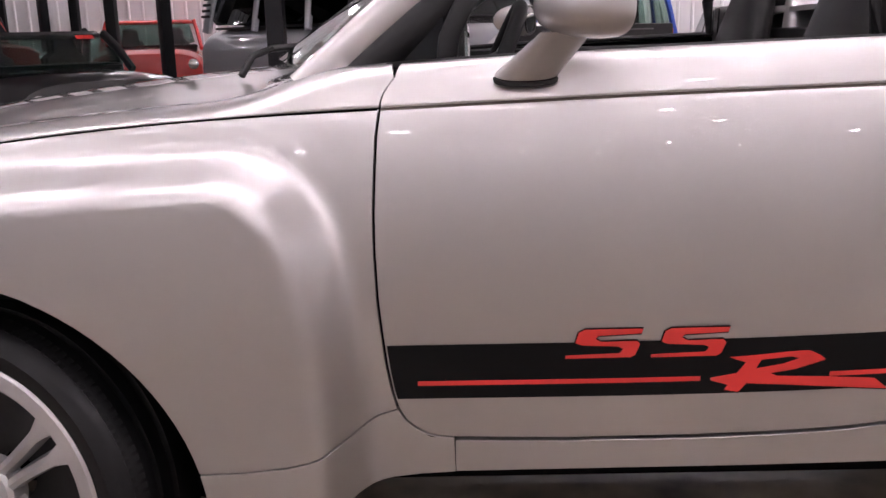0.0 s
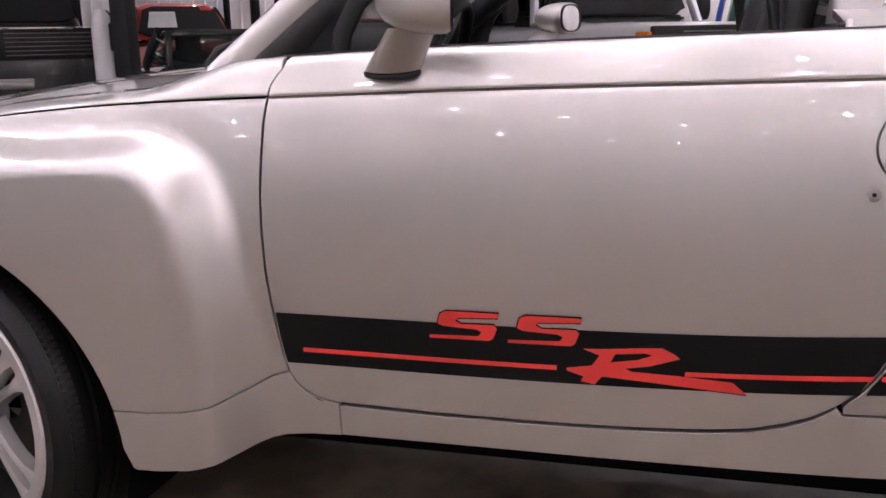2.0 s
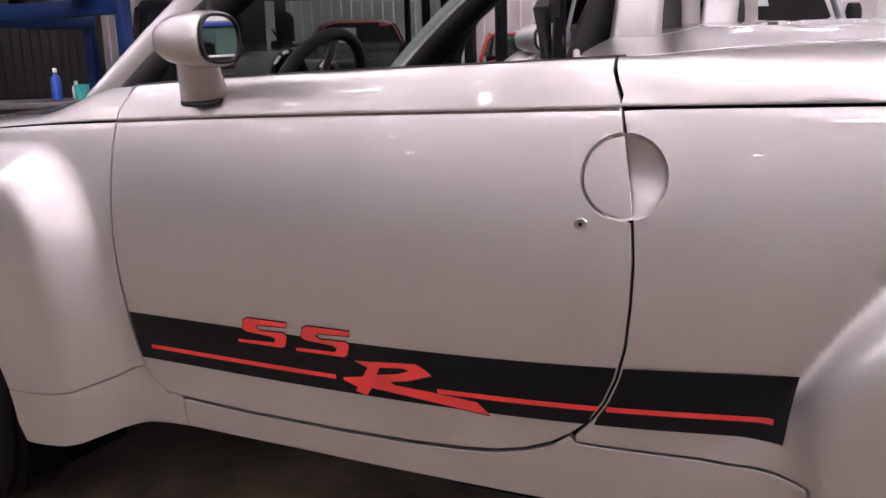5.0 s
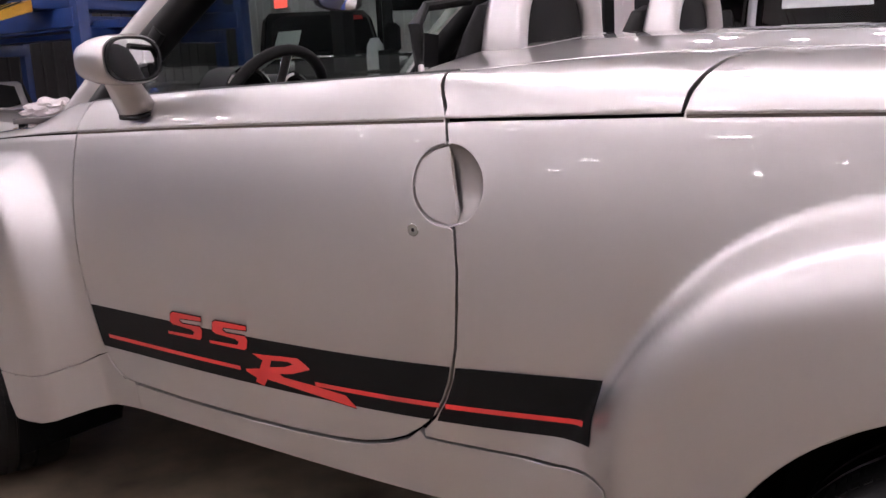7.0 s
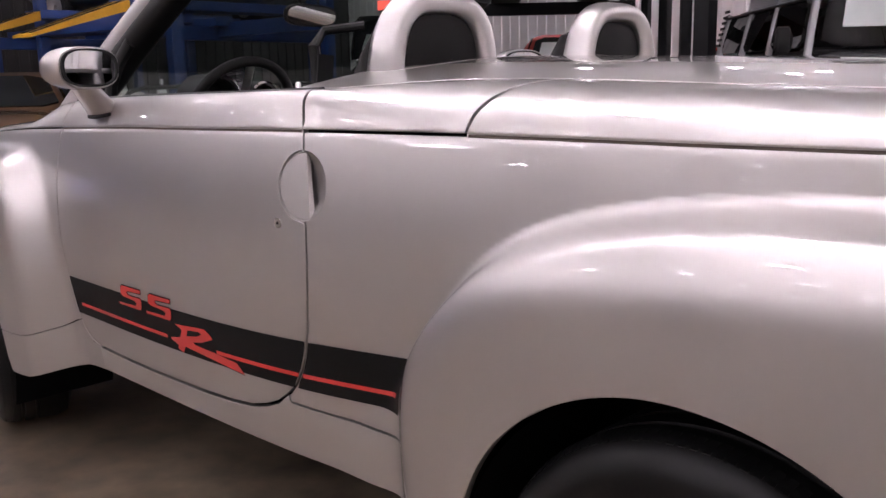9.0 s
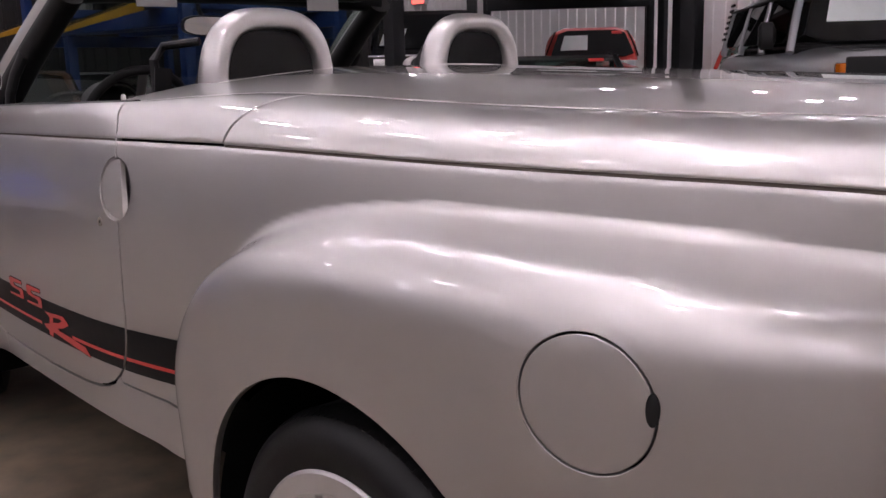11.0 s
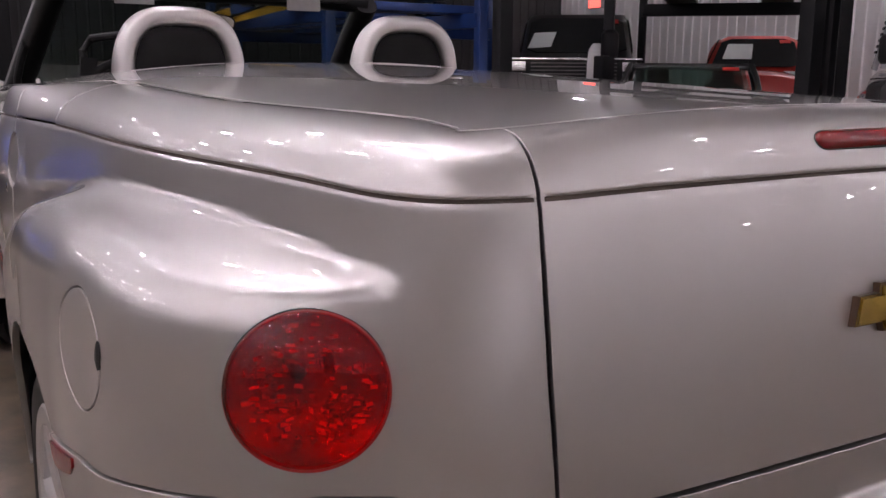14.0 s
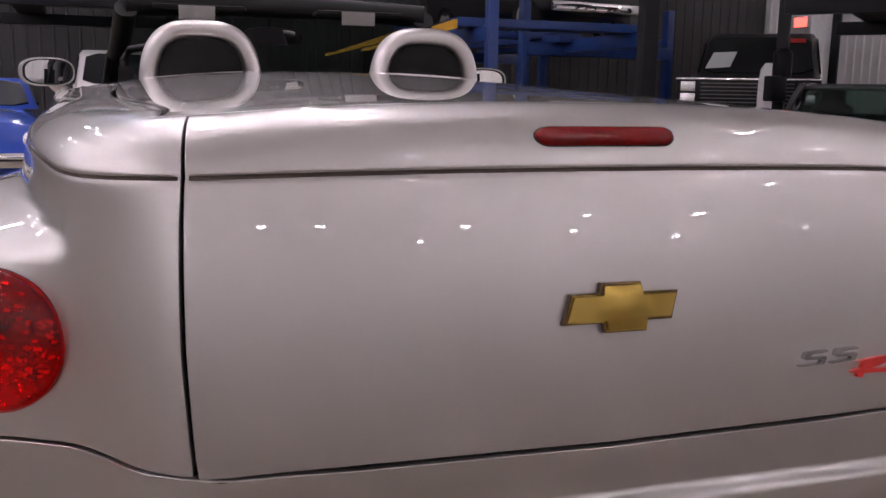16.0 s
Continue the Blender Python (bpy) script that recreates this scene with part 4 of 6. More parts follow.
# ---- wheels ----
# wheel metal with the shade behind the spokes put into its colour
M["barrel"] = mat("shaded_wheel_metal", (0.05, 0.048, 0.046), 0.5, 0.6, vary=0.2, scale=10, fine=80)
def wheel(cx, cz, side, R, width, rim, label, out=0.962, steer=0.0):
    w = new("wheel")
    w.parent = car
    w.matrix_basis = pose(cx, side * out, cz, 0, 0, steer) @ (Matrix.Identity(4) if side < 0 else pose(0, 0, 0, 0, 0, 180))
    tagged(w, label)
    g = 0.012
    prof = [(rim + 0.004, 0.008), (rim + 0.018, 0.002), (rim + 0.045, -0.003), (R - 0.045, -0.002), (R - 0.025, 0.006), (R - 0.012, 0.018), (R - 0.004, 0.032), (R, 0.05),
            (R, 0.075), (R - g, 0.078), (R - g, 0.086), (R, 0.089), (R, width / 2 - 0.004), (R - g, width / 2), (R - g, width / 2 + 0.008), (R, width / 2 + 0.012),
            (R, width - 0.05), (R - 0.012, width - 0.018), (R - 0.06, width), (rim + 0.004, width - 0.01)]
    part("tyre", lathe(prof, "y", 96, closed=True), M["rubber"], w, "black low-profile tyre")
    tread = bmesh.new()
    for i in range(124):
        a = 2 * math.pi * i / 124
        for y0, y1 in ((0.022, 0.052),):
            mm = Matrix.Rotation(a, 4, "Y") @ Matrix.Translation((R - 0.0075, (y0 + y1) / 2, 0)) @ Euler((0, 0, -0.32)).to_matrix().to_4x4() @ Matrix.Diagonal((0.0085, y1 - y0, 0.0115, 1))
            bmesh.ops.create_cube(tread, size=1, matrix=mm)
    tagged(part("shoulder_tread", tread, M["rubber"], w, "shoulder tread blocks", smooth=False), kind="stuff")
    rp = [(rim + 0.006, 0.010), (rim + 0.010, 0.003), (rim + 0.004, -0.001), (rim - 0.028, 0.001), (rim - 0.036, 0.008), (rim - 0.038, 0.034), (rim - 0.012, 0.04), (rim + 0.004, 0.03)]
    part("rim", lathe(rp, "y", 96, closed=True), M["alloy"], w, "polished alloy rim")
    part("rim_barrel", lathe([(rim - 0.016, 0.036), (rim - 0.03, 0.08), (rim - 0.045, 0.13), (rim - 0.02, width - 0.03), (rim, width - 0.02), (rim + 0.003, 0.036)], "y", 72, closed=True), M["barrel"], w, "rim barrel, darkened for shade")
    for i in range(5):
        a = 2 * math.pi * i / 5 + radians(36)
        for sg in (-1, 1):
            rings = []
            for q in np.linspace(0, 1, 9):
                r = 0.045 + (rim - 0.060) * q
                off = sg * (0.017 + 0.020 * q * q)
                hw = 0.015 + 0.004 * q * q + 0.024 * max(0.0, q - 0.78) / 0.22
                yb = 0.024 - 0.012 * math.sin(math.pi * q * 0.8) - 0.010 * q
                rings.append([(r, yb + 0.028, off - hw), (r, yb, off - hw * 0.7), (r, yb - 0.004, off), (r, yb, off + hw * 0.7), (r, yb + 0.028, off + hw)])
            bm = loft([[Matrix.Rotation(a, 3, "Y") @ Vector(p) for p in ring] for ring in rings])
            part("spoke", bm, M["alloy"], w)
    part("hub", lathe([(0.066, 0.06), (0.066, 0.022), (0.058, 0.014), (0.034, 0.012), (0.032, 0.004), (0.026, 0.0), (0.001, -0.002)], "y", 48), M["alloy"], w, "round alloy hub with centre cap")
    part("brake_disc", lathe([(rim - 0.06, 0.10), (rim - 0.06, 0.12), (0.05, 0.12), (0.05, 0.10)], "y", 48, closed=True), M["barrel"], w, "steel brake disc")
    return w


for sd in (-1, 1):
    wheel(WHEEL_F[0], 0.371, sd, 0.371, 0.25, 0.280, "alloy wheel with low-profile tyre, steered to the kerb side", 0.865 if sd < 0 else 0.72, -18.0)
    wheel(WHEEL_R[0], 0.375, sd, 0.375, 0.28, 0.272, "alloy wheel with wide tyre, rear")


# ---- windscreen, pillars, cabin ----
def cowl_place(x, y):
    p = deck_surf(x, y)
    return p - np.array([0, 0, 0.009])


cowl_out = [(0.93, -0.60), (0.84, -0.60), (0.74, -0.47), (0.66, -0.27), (0.63, 0.0), (0.66, 0.27), (0.74, 0.47), (0.84, 0.60), (0.93, 0.60)]
panel_object("cowl", [panel_data(cowl_out, 0.05, place=cowl_place, normal=deck_normal, crease=False, edge=0.03)], M["trim"], car, "black plastic cowl under the windscreen")


def screen(u, v, inset_d=0.0):
    a = 1 - u * u
    base = Vector((0.757 - 0.19 * a, 0.755 * u, 1.182 + 0.018 * a))
    top = Vector((1.222 - 0.10 * a, 0.663 * u, 1.526 + 0.022 * a))
    p = base.lerp(top, v)
    p.x -= 0.02 * math.sin(math.pi * v)
    return p


nu, nv = 25, 11
verts, faces = [], []
for layer in (0.0, 0.005):
    for j in range(nv):
        for i in range(nu):
            p = screen(-1 + 2 * i / (nu - 1), j / (nv - 1))
            verts.append((p.x + layer, p.y, p.z - layer * 0.5))
for L in (0, 1):
    for j in range(nv - 1):
        for i in range(nu - 1):
            a = L * nu * nv + j * nu + i
            q = (a, a + 1, a + nu + 1, a + nu)
            faces.append(q if L else q[::-1])
ws = mesh_object("windscreen", verts, faces, M["glass"], car, label="curved clear windscreen glass")
ws.visible_shadow = False

for sd in (-1, 1):
    pts = [screen(sd * 1.0, v) + Vector((0.012, sd * 0.02, 0.004)) for v in np.linspace(-0.12, 0.98, 16)]
    sec = [(a, b) for a, b in oval(0.040, 0.024, 16, 2.6)]
    part("windscreen_pillar", sweep(pts, sec, up=(0.6, sd * 0.75, 0.3) if sd < 0 else (-0.6, -0.75, -0.3)), M["paint"], car, "silver windscreen pillar")
    pts2 = [screen(sd * 1.0, v) + Vector((0.066, sd * 0.006, -0.012)) for v in np.linspace(-0.05, 1.02, 16)]
    part("pillar_trim", sweep(pts2, oval(0.046, 0.036, 14, 2.6), up=(0, 0, 1)), M["trim"], car, "black inner pillar trim")
    post = [(0.985, sd * 0.775, 1.175), (0.992, sd * 0.772, 1.235), (1.02, sd * 0.76, 1.295), (1.075, sd * 0.745, 1.355)]
    part("quarter_post", sweep(post, oval(0.020, 0.014, 12, 2.6), up=(0, 1, 0)), M["trim"], car, "black quarter window post")
    tri = [(0.845, sd * 0.772, 1.182), (0.978, sd * 0.775, 1.182), (0.982, sd * 0.768, 1.275)]
    vs = [(x, y + dy, z) for dy in (-0.003, 0.003) for x, y, z in tri]
    mesh_object("quarter_window", vs, [(0, 1, 2), (5, 4, 3), (0, 3, 4, 1), (1, 4, 5, 2), (2, 5, 3, 0)], M["dark_glass"], car, False, "small dark triangular quarter window")
hdr = [screen(u, 1.0) + Vector((0.03, 0, 0.012)) for u in np.linspace(-1.03, 1.03, 25)]
part("windscreen_header", sweep(hdr, oval(0.06, 0.044, 16, 2.8)), M["trim"], car, "black windscreen header")
for y in (-0.36, 0.36):
    part("sun_visor", boxed(1.16, 1.32, y - 0.2, y + 0.2, 1.524, 1.544, 0.008), M["leather"], car, "folded black sun visor")
    part("visor_label", boxed(1.3205, 1.323, y - 0.09, y + 0.065, 1.488, 1.540, 0.0008, 1), mat("paper_label", (0.26, 0.25, 0.24), 0.7), car, "pale warning label on the visor")

# interior mirror
im = new("interior_mirror")
im.parent = car
im.matrix_basis = pose(1.06, -0.10, 1.447, 0, 8, 12)
tagged(im, "black interior mirror")
part("mirror_case", loft([[(x, 0.128 * k * c, 0.036 * k * s) for c, s in oval(1, 1, 24, 3)] for x, k in ((-0.03, 0.45), (-0.018, 0.85), (0.0, 1.0), (0.01, 1.0))]), M["trim"], im, "black mirror case")
part("mirror_face", slab([(0.12 * c, 0.031 * s) for c, s in oval(1, 1, 24, 3)], 0, 0.002), M["mirror"], im, "mirror glass").matrix_basis = pose(0.0095, 0, 0, 90, 0, 90)
part("mirror_stem", sweep([(-0.02, 0, 0.01), (-0.06, 0, 0.05), (-0.07, 0, 0.10)], oval(0.008, 0.008, 8)), M["trim"], im, "mirror stem")

# dashboard, steering wheel, seats
part("dashboard", loft([[(x, -0.80, z) for x, z in ((0.60, 1.02), (0.66, 1.15), (0.80, 1.185), (0.95, 1.192), (1.06, 1.17), (1.10, 1.10), (1.08, 0.9), (0.7, 0.9))],
                        [(x, 0.80, z) for x, z in ((0.60, 1.02), (0.66, 1.15), (0.80, 1.185), (0.95, 1.192), (1.06, 1.17), (1.10, 1.10), (1.08, 0.9), (0.7, 0.9))]]), M["trim"], car, "black moulded dashboard")
for y, r in ((-0.44, 0.085), (-0.27, 0.06)):
    part("gauge_hood", lathe([(r, -0.06), (r, 0.05), (r - 0.006, 0.056), (r - 0.014, 0.05), (r - 0.014, -0.02), (0.002, -0.025)], "x", 40, (0.97, y, 1.178)), M["trim"], car, "round black gauge hood")
    part("gauge_ring", lathe([(r - 0.003, 0.053), (r + 0.001, 0.060), (r - 0.006, 0.064), (r - 0.013, 0.056)], "x", 48, (0.97, y, 1.178), closed=True), M["chrome"], car, "bright gauge bezel")
sw = new("steering_wheel")
sw.parent = car
sw.matrix_basis = pose(1.075, -0.40, 1.13, 0, -66, 0)
tagged(sw, "black leather steering wheel")
ring = [(0.185 * math.cos(a), 0.185 * math.sin(a), 0) for a in np.linspace(0, 2 * math.pi, 48, endpoint=False)]
part("steering_rim", sweep(ring, oval(0.015, 0.017, 12), closed=True), M["leather"], sw, "stitched black leather rim")
part("airbag_pad", lathe([(0.075, -0.02), (0.075, 0.01), (0.06, 0.025), (0.002, 0.03)], "z", 32), M["trim"], sw, "black airbag cover")
for a in (0, 130, 230):
    c, s_ = math.cos(radians(a)), math.sin(radians(a))
    part("steering_spoke", sweep([(0.06 * c, 0.06 * s_, 0.006), (0.12 * c, 0.12 * s_, 0.0), (0.182 * c, 0.182 * s_, 0)], oval(0.016, 0.006, 10)), M["satin"], sw, "satin silver spoke")

for sd in (-1, 1):
    seat = new("bucket_seat")
    seat.parent = car
    seat.matrix_basis = pose(1.72, sd * 0.365 - 0.075, 0.62)
    tagged(seat, "black leather bucket seat")
    part("cushion", boxed(-0.45, 0.05, -0.25, 0.25, 0.0, 0.16, 0.05, 3), M["leather"], seat, "padded black seat cushion")
    back = [[(x0 + dx * cs * 0.06, w0 * math.copysign(abs(sn) ** 0.6, sn), z0) for cs, sn in [(math.cos(t), math.sin(t)) for t in np.linspace(0, 2 * math.pi, 28, endpoint=False)]]
            for z0, x0, w0, dx in ((0.05, 0.02, 0.24, 1.0), (0.3, 0.06, 0.25, 1.1), (0.48, 0.10, 0.23, 1.0), (0.58, 0.13, 0.17, 0.9), (0.68, 0.155, 0.14, 0.8), (0.735, 0.165, 0.11, 0.6), (0.75, 0.168, 0.06, 0.3))]
    part("backrest", loft(back), M["leather"], seat, "black leather backrest with headrest")
    guide = sweep([(0.10, sd * 0.235, 0.60), (0.09, sd * 0.235, 0.70), (0.10, sd * 0.21, 0.735), (0.16, sd * 0.14, 0.745)], oval(0.018, 0.011, 10))
    part("belt_guide", guide, M["trim"], seat, "black seat belt guide loop")
    part("seat_belt", sweep([(0.12, sd * 0.225, 0.68), (0.115, sd * 0.24, 0.5), (0.10, sd * 0.26, 0.2), (0.05, sd * 0.28, 0.02)], [(-0.002, -0.023), (0.002, -0.023), (0.002, 0.023), (-0.002, 0.023)], up=(0, 1, 0)), M["trim"], seat, "black seat belt webbing")


def hoop(yc):
    h = new("roll_hoop")
    h.parent = car
    h.matrix_basis = pose(1.968, yc, 0)
    tagged(h, "satin silver roll hoop with black pad")
    bm = bmesh.new()
    n, rings = 56, []
    hw, top, foot = 0.152, 1.416, 1.225

    def shape(t, half, crest):
        a = math.pi * t
        c, s_ = -math.cos(a), math.sin(a)
        z = foot + (crest - foot) * abs(s_) ** 0.62
        return half * math.copysign(abs(c) ** 0.66, c) * (1.06 - 0.06 * (z - foot) / (crest - foot)), z
    sec = oval(1, 1, 20, 2.8)
    for i in range(n + 1):
        t = i / n
        y0, z0 = shape(t, hw, top)
        y1, z1 = shape(min(1, t + 0.01), hw, top)
        y2, z2 = shape(max(0, t - 0.01), hw, top)
        d = Vector((0, y1 - y2, z1 - z2)).normalized()
        nrm = Vector((0, -d.z, d.y))
        up = (z0 - foot) / (top - foot)
        deep = 0.040 + 0.010 * (1 - up)
        ring = [bm.verts.new(Vector((0.012 * up + a * deep, y0, z0)) + nrm * (b * (0.0285 - 0.004 * a))) for a, b in sec]
        rings.append(ring)
    for a, b in zip(rings[:-1], rings[1:]):
        for i in range(len(sec)):
            bm.faces.new((a[i], a[(i + 1) % len(sec)], b[(i + 1) % len(sec)], b[i]))
    part("hoop_arch", bm, M["satin"], h, "satin silver arch")
    pad = []
    for x, k in ((-0.034, 0.90), (-0.030, 1.0), (0.0, 1.0), (0.010, 0.97), (0.016, 0.88)):
        loop = []
        for i in range(40):
            y, z = shape(i / 39, hw * 0.89 * k, foot + (top - 0.020 - foot) * k)
            loop.append((x + 0.012 * (z - foot) / (top - foot), y, z))
        pad.append(loop)
    part("hoop_pad", loft(pad), M["leather"], h, "black padded panel in the hoop")
    sk = []
    for k, dz in ((1.10, -0.014), (1.07, -0.002), (1.02, 0.003), (0.96, 0.001), (0.93, -0.014)):
        ring = []
        for c, s_ in oval(1, 1, 40, 3):
            x, y = 0.012 + 0.072 * c * (0.4 + 0.6 * k), (hw + 0.022) * s_ * (0.62 + 0.38 * k)
            ring.append((x, y, float(top_z(np.array(1.968 + x), np.array(yc + y))) + dz))
        sk.append(ring)
    part("hoop_base", loft(sk, cap=False), M["satin"], h, "silver base ring")
    return h


hoop(-0.438), hoop(0.293)
part("rear_bulkhead", boxed(1.915, 1.935, -0.80, 0.80, 0.5, 1.235, 0.004, 1), M["trim"], car, "black carpeted rear bulkhead")
for sd in (-1, 1):
    line = [Vector((float(x), sd * (-float(UY(x)) - float(ROLL(x)) - 0.012), float(DOOR_TOP(x)) - 0.004)) for x in np.linspace(0.88, 2.02, 30)]
    part("window_seal", sweep(line, oval(0.014, 0.008, 10)), M["trim"], car, "black window seal along the door top")
    part("door_card", boxed(0.95, 2.0, min(sd * 0.74, sd * 0.82), max(sd * 0.74, sd * 0.82), 0.5, 1.19, 0.02), M["trim"], car, "black inner door panel")
    part("lock_button", lathe([(0.006, 0), (0.006, 0.022), (0.004, 0.026)], "z", 12, (1.93, sd * 0.815, 1.215)), M["satin"], car, "small lock button")


# door mirrors
def door_mirror(sd):
    d = new("door_mirror")
    d.parent = car
    tagged(d, "silver bullet-shaped door mirror")
    f = lambda p: (p[0], -sd * p[1], p[2])
    turn, c0 = Matrix.Rotation(radians(16), 3, "Z"), Vector((1.222, -0.968, 1.283))

    def head(x, y, z):
        return f(c0 + turn @ Vector((x, y, z)))
    rings = []
    for q in np.linspace(0, 1, 9):
        cx, cy, cz = 1.128 + 0.062 * q, -0.868 - 0.079 * q, 1.171 + 0.071 * q
        a, b = 0.056 - 0.012 * q, 0.034 - 0.002 * q
        rings.append([f((cx + a * c, cy + b * s_, cz + 0.010 * (1 - q) * s_)) for c, s_ in oval(1, 1, 28, 2.3)])
    part("mirror_foot", loft(rings), M["paint"], d, "painted mirror stalk")
    base = [[f((1.127 + 0.058 * k * c, -0.866 + 0.036 * k * s_, z + 0.010 * s_)) for c, s_ in oval(1, 1, 28, 2.3)] for k, z in ((0.98, 1.160), (1.003, 1.1655), (0.98, 1.1685))]
    part("mirror_gasket", loft(base), M["trim"], d, "black rubber mirror gasket")
    rings = []
    for x, k in ((-0.088, 0.06), (-0.084, 0.30), (-0.070, 0.58), (-0.048, 0.80), (-0.02, 0.94), (0.01, 1.0), (0.034, 0.985), (0.040, 0.95)):
        rings.append([head(x, 0.098 * k * c, 0.054 * k * s_) for c, s_ in oval(1, 1, 36, 2.7)])
    part("mirror_head", loft(rings), M["paint"], d, "painted bullet mirror housing")
    part("mirror_bezel", loft([[head(x, 0.088 * k * c, 0.0475 * k * s_) for c, s_ in oval(1, 1, 36, 2.7)] for x, k in ((0.036, 1.0), (0.0455, 1.0), (0.0455, 0.91), (0.037, 0.89))], cap=False), M["trim"], d, "black mirror bezel")
    part("mirror_face", loft([[head(x, 0.080 * c, 0.0425 * s_) for c, s_ in oval(1, 1, 36, 2.7)] for x in (0.036, 0.042)]), M["mirror"], d, "mirror glass")


door_mirror(1), door_mirror(-1)


def askew(ob, m):
    """The car's axis runs 2 degrees off the x axis; the near side is drawn along it already, so the far side follows here."""
    m = m @ ob.matrix_basis
    if ob.type == "MESH" and ob.data.users == 1:
        back = m.inverted()
        for v in ob.data.vertices:
            p = m @ v.co
            p.y -= 0.074 * max(0.0, 3.9 - p.x) * min(1.0, max(0.0, (p.y + 0.70) / 1.4))
            v.co = back @ p
        ob.data.update()
    for c in ob.children:
        askew(c, m)


for ob in list(car.children):
    if ob.name.split(".")[0] not in ("roll_hoop", "bucket_seat", "steering_wheel", "interior_mirror", "wheel", "tail_lamp", "gauge_hood", "gauge_ring", "underbody", "floor_pan"):
        askew(ob, Matrix.Identity(4))
# wipers on the cowl
for y0, y1 in ((-0.50, -0.05), (0.05, 0.55)):
    part("wiper", sweep([(0.545, y0 - 0.03, 1.168), (0.565, y0, 1.208), (0.60, y0 + 0.03, 1.222), (0.615, (y0 + y1) / 2, 1.224), (0.65, y1, 1.228)], oval(0.008, 0.008, 8)), M["trim"], car, "black windscreen wiper arm")


# ---- the hall ----
M["wall_white"] = mat("white_metal_wall", (0.84, 0.83, 0.83), 0.5, vary=0.05, scale=0.7, fine=6, rough_vary=0.1)
# west walls: pale sheet in shade, with the shade put into the colour
M["wall_shaded"] = mat("grey_wall", (0.038, 0.037, 0.038), 0.7, vary=0.10, scale=0.5, fine=7)
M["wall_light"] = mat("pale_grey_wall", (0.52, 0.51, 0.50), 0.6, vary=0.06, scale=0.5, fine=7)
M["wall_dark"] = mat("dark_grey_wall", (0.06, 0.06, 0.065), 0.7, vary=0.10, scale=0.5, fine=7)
M["ceiling"] = mat("ceiling_liner", (0.74, 0.73, 0.72), 0.8, vary=0.08, scale=0.5, fine=5)
M["steel_black"] = mat("black_steel", (0.008, 0.008, 0.009), 0.5, spec=0.2, vary=0.25, scale=3, fine=40)
M["steel_blue"] = mat("blue_steel", (0.012, 0.045, 0.20), 0.42, 0, 0.2, 0.2, vary=0.15, scale=3, fine=40)
M["yellow"] = mat("yellow_steel", (0.62, 0.33, 0.02), 0.5, vary=0.18, scale=5, fine=30)
M["paper"] = mat("white_paper", (0.74, 0.80, 0.78), 0.7, vary=0.04, scale=8, fine=60)


def concrete(name):
    m = bpy.data.materials.new(name)
    m.use_nodes = True
    nt = m.node_tree
    b = nt.nodes["Principled BSDF"]
    tc = nt.nodes.new("ShaderNodeTexCoord")
    n1, n2, n3 = (nt.nodes.new("ShaderNodeTexNoise") for _ in range(3))
    for n, sc, dt in ((n1, 1.5, 8), (n2, 7.0, 6), (n3, 120.0, 3)):
        n.inputs["Scale"].default_value, n.inputs["Detail"].default_value = sc, dt
        nt.links.new(tc.outputs["Object"], n.inputs["Vector"])
    ramp = nt.nodes.new("ShaderNodeValToRGB")
    ramp.color_ramp.elements[0].position, ramp.color_ramp.elements[1].position = 0.36, 0.66
    ramp.color_ramp.elements[0].color, ramp.color_ramp.elements[1].color = (0.042, 0.031, 0.021, 1), (0.25, 0.198, 0.140, 1)
    mix = nt.nodes.new("ShaderNodeMix")
    mix.inputs[0].default_value = 0.45
    nt.links.new(n1.outputs["Fac"], mix.inputs[2])
    nt.links.new(n2.outputs["Fac"], mix.inputs[3])
    nt.links.new(mix.outputs[0], ramp.inputs[0])
    nt.links.new(ramp.outputs[0], b.inputs["Base Color"])
    rr = nt.nodes.new("ShaderNodeMapRange")
    rr.inputs[3].default_value, rr.inputs[4].default_value = 0.25, 0.6
    nt.links.new(n2.outputs["Fac"], rr.inputs[0])
    nt.links.new(rr.outputs[0], b.inputs["Roughness"])
    bp = nt.nodes.new("ShaderNodeBump")
    bp.inputs["Strength"].default_value, bp.inputs["Distance"].default_value = 0.4, 0.001
    nt.links.new(n3.outputs["Fac"], bp.inputs["Height"])
    nt.links.new(bp.outputs[0], b.inputs["Normal"])
    return m


X0, X1, Y0, Y1, ZC = -19.0, 21.0, -30.0, 17.0, 6.8
M["concrete"] = concrete("worn_concrete")
tagged(part("floor", boxed(X0 - 0.3, X1 + 0.3, Y0 - 0.3, Y1 + 0.3, -0.12, 0.0), M["concrete"]), "worn brown-grey concrete floor", "floor", kind="structure")
tagged(part("ceiling", boxed(X0 - 0.3, X1 + 0.3, Y0 - 0.3, Y1 + 0.3, ZC, ZC + 0.12), M["ceiling"]), "grey ceiling liner", "ceiling", kind="structure")


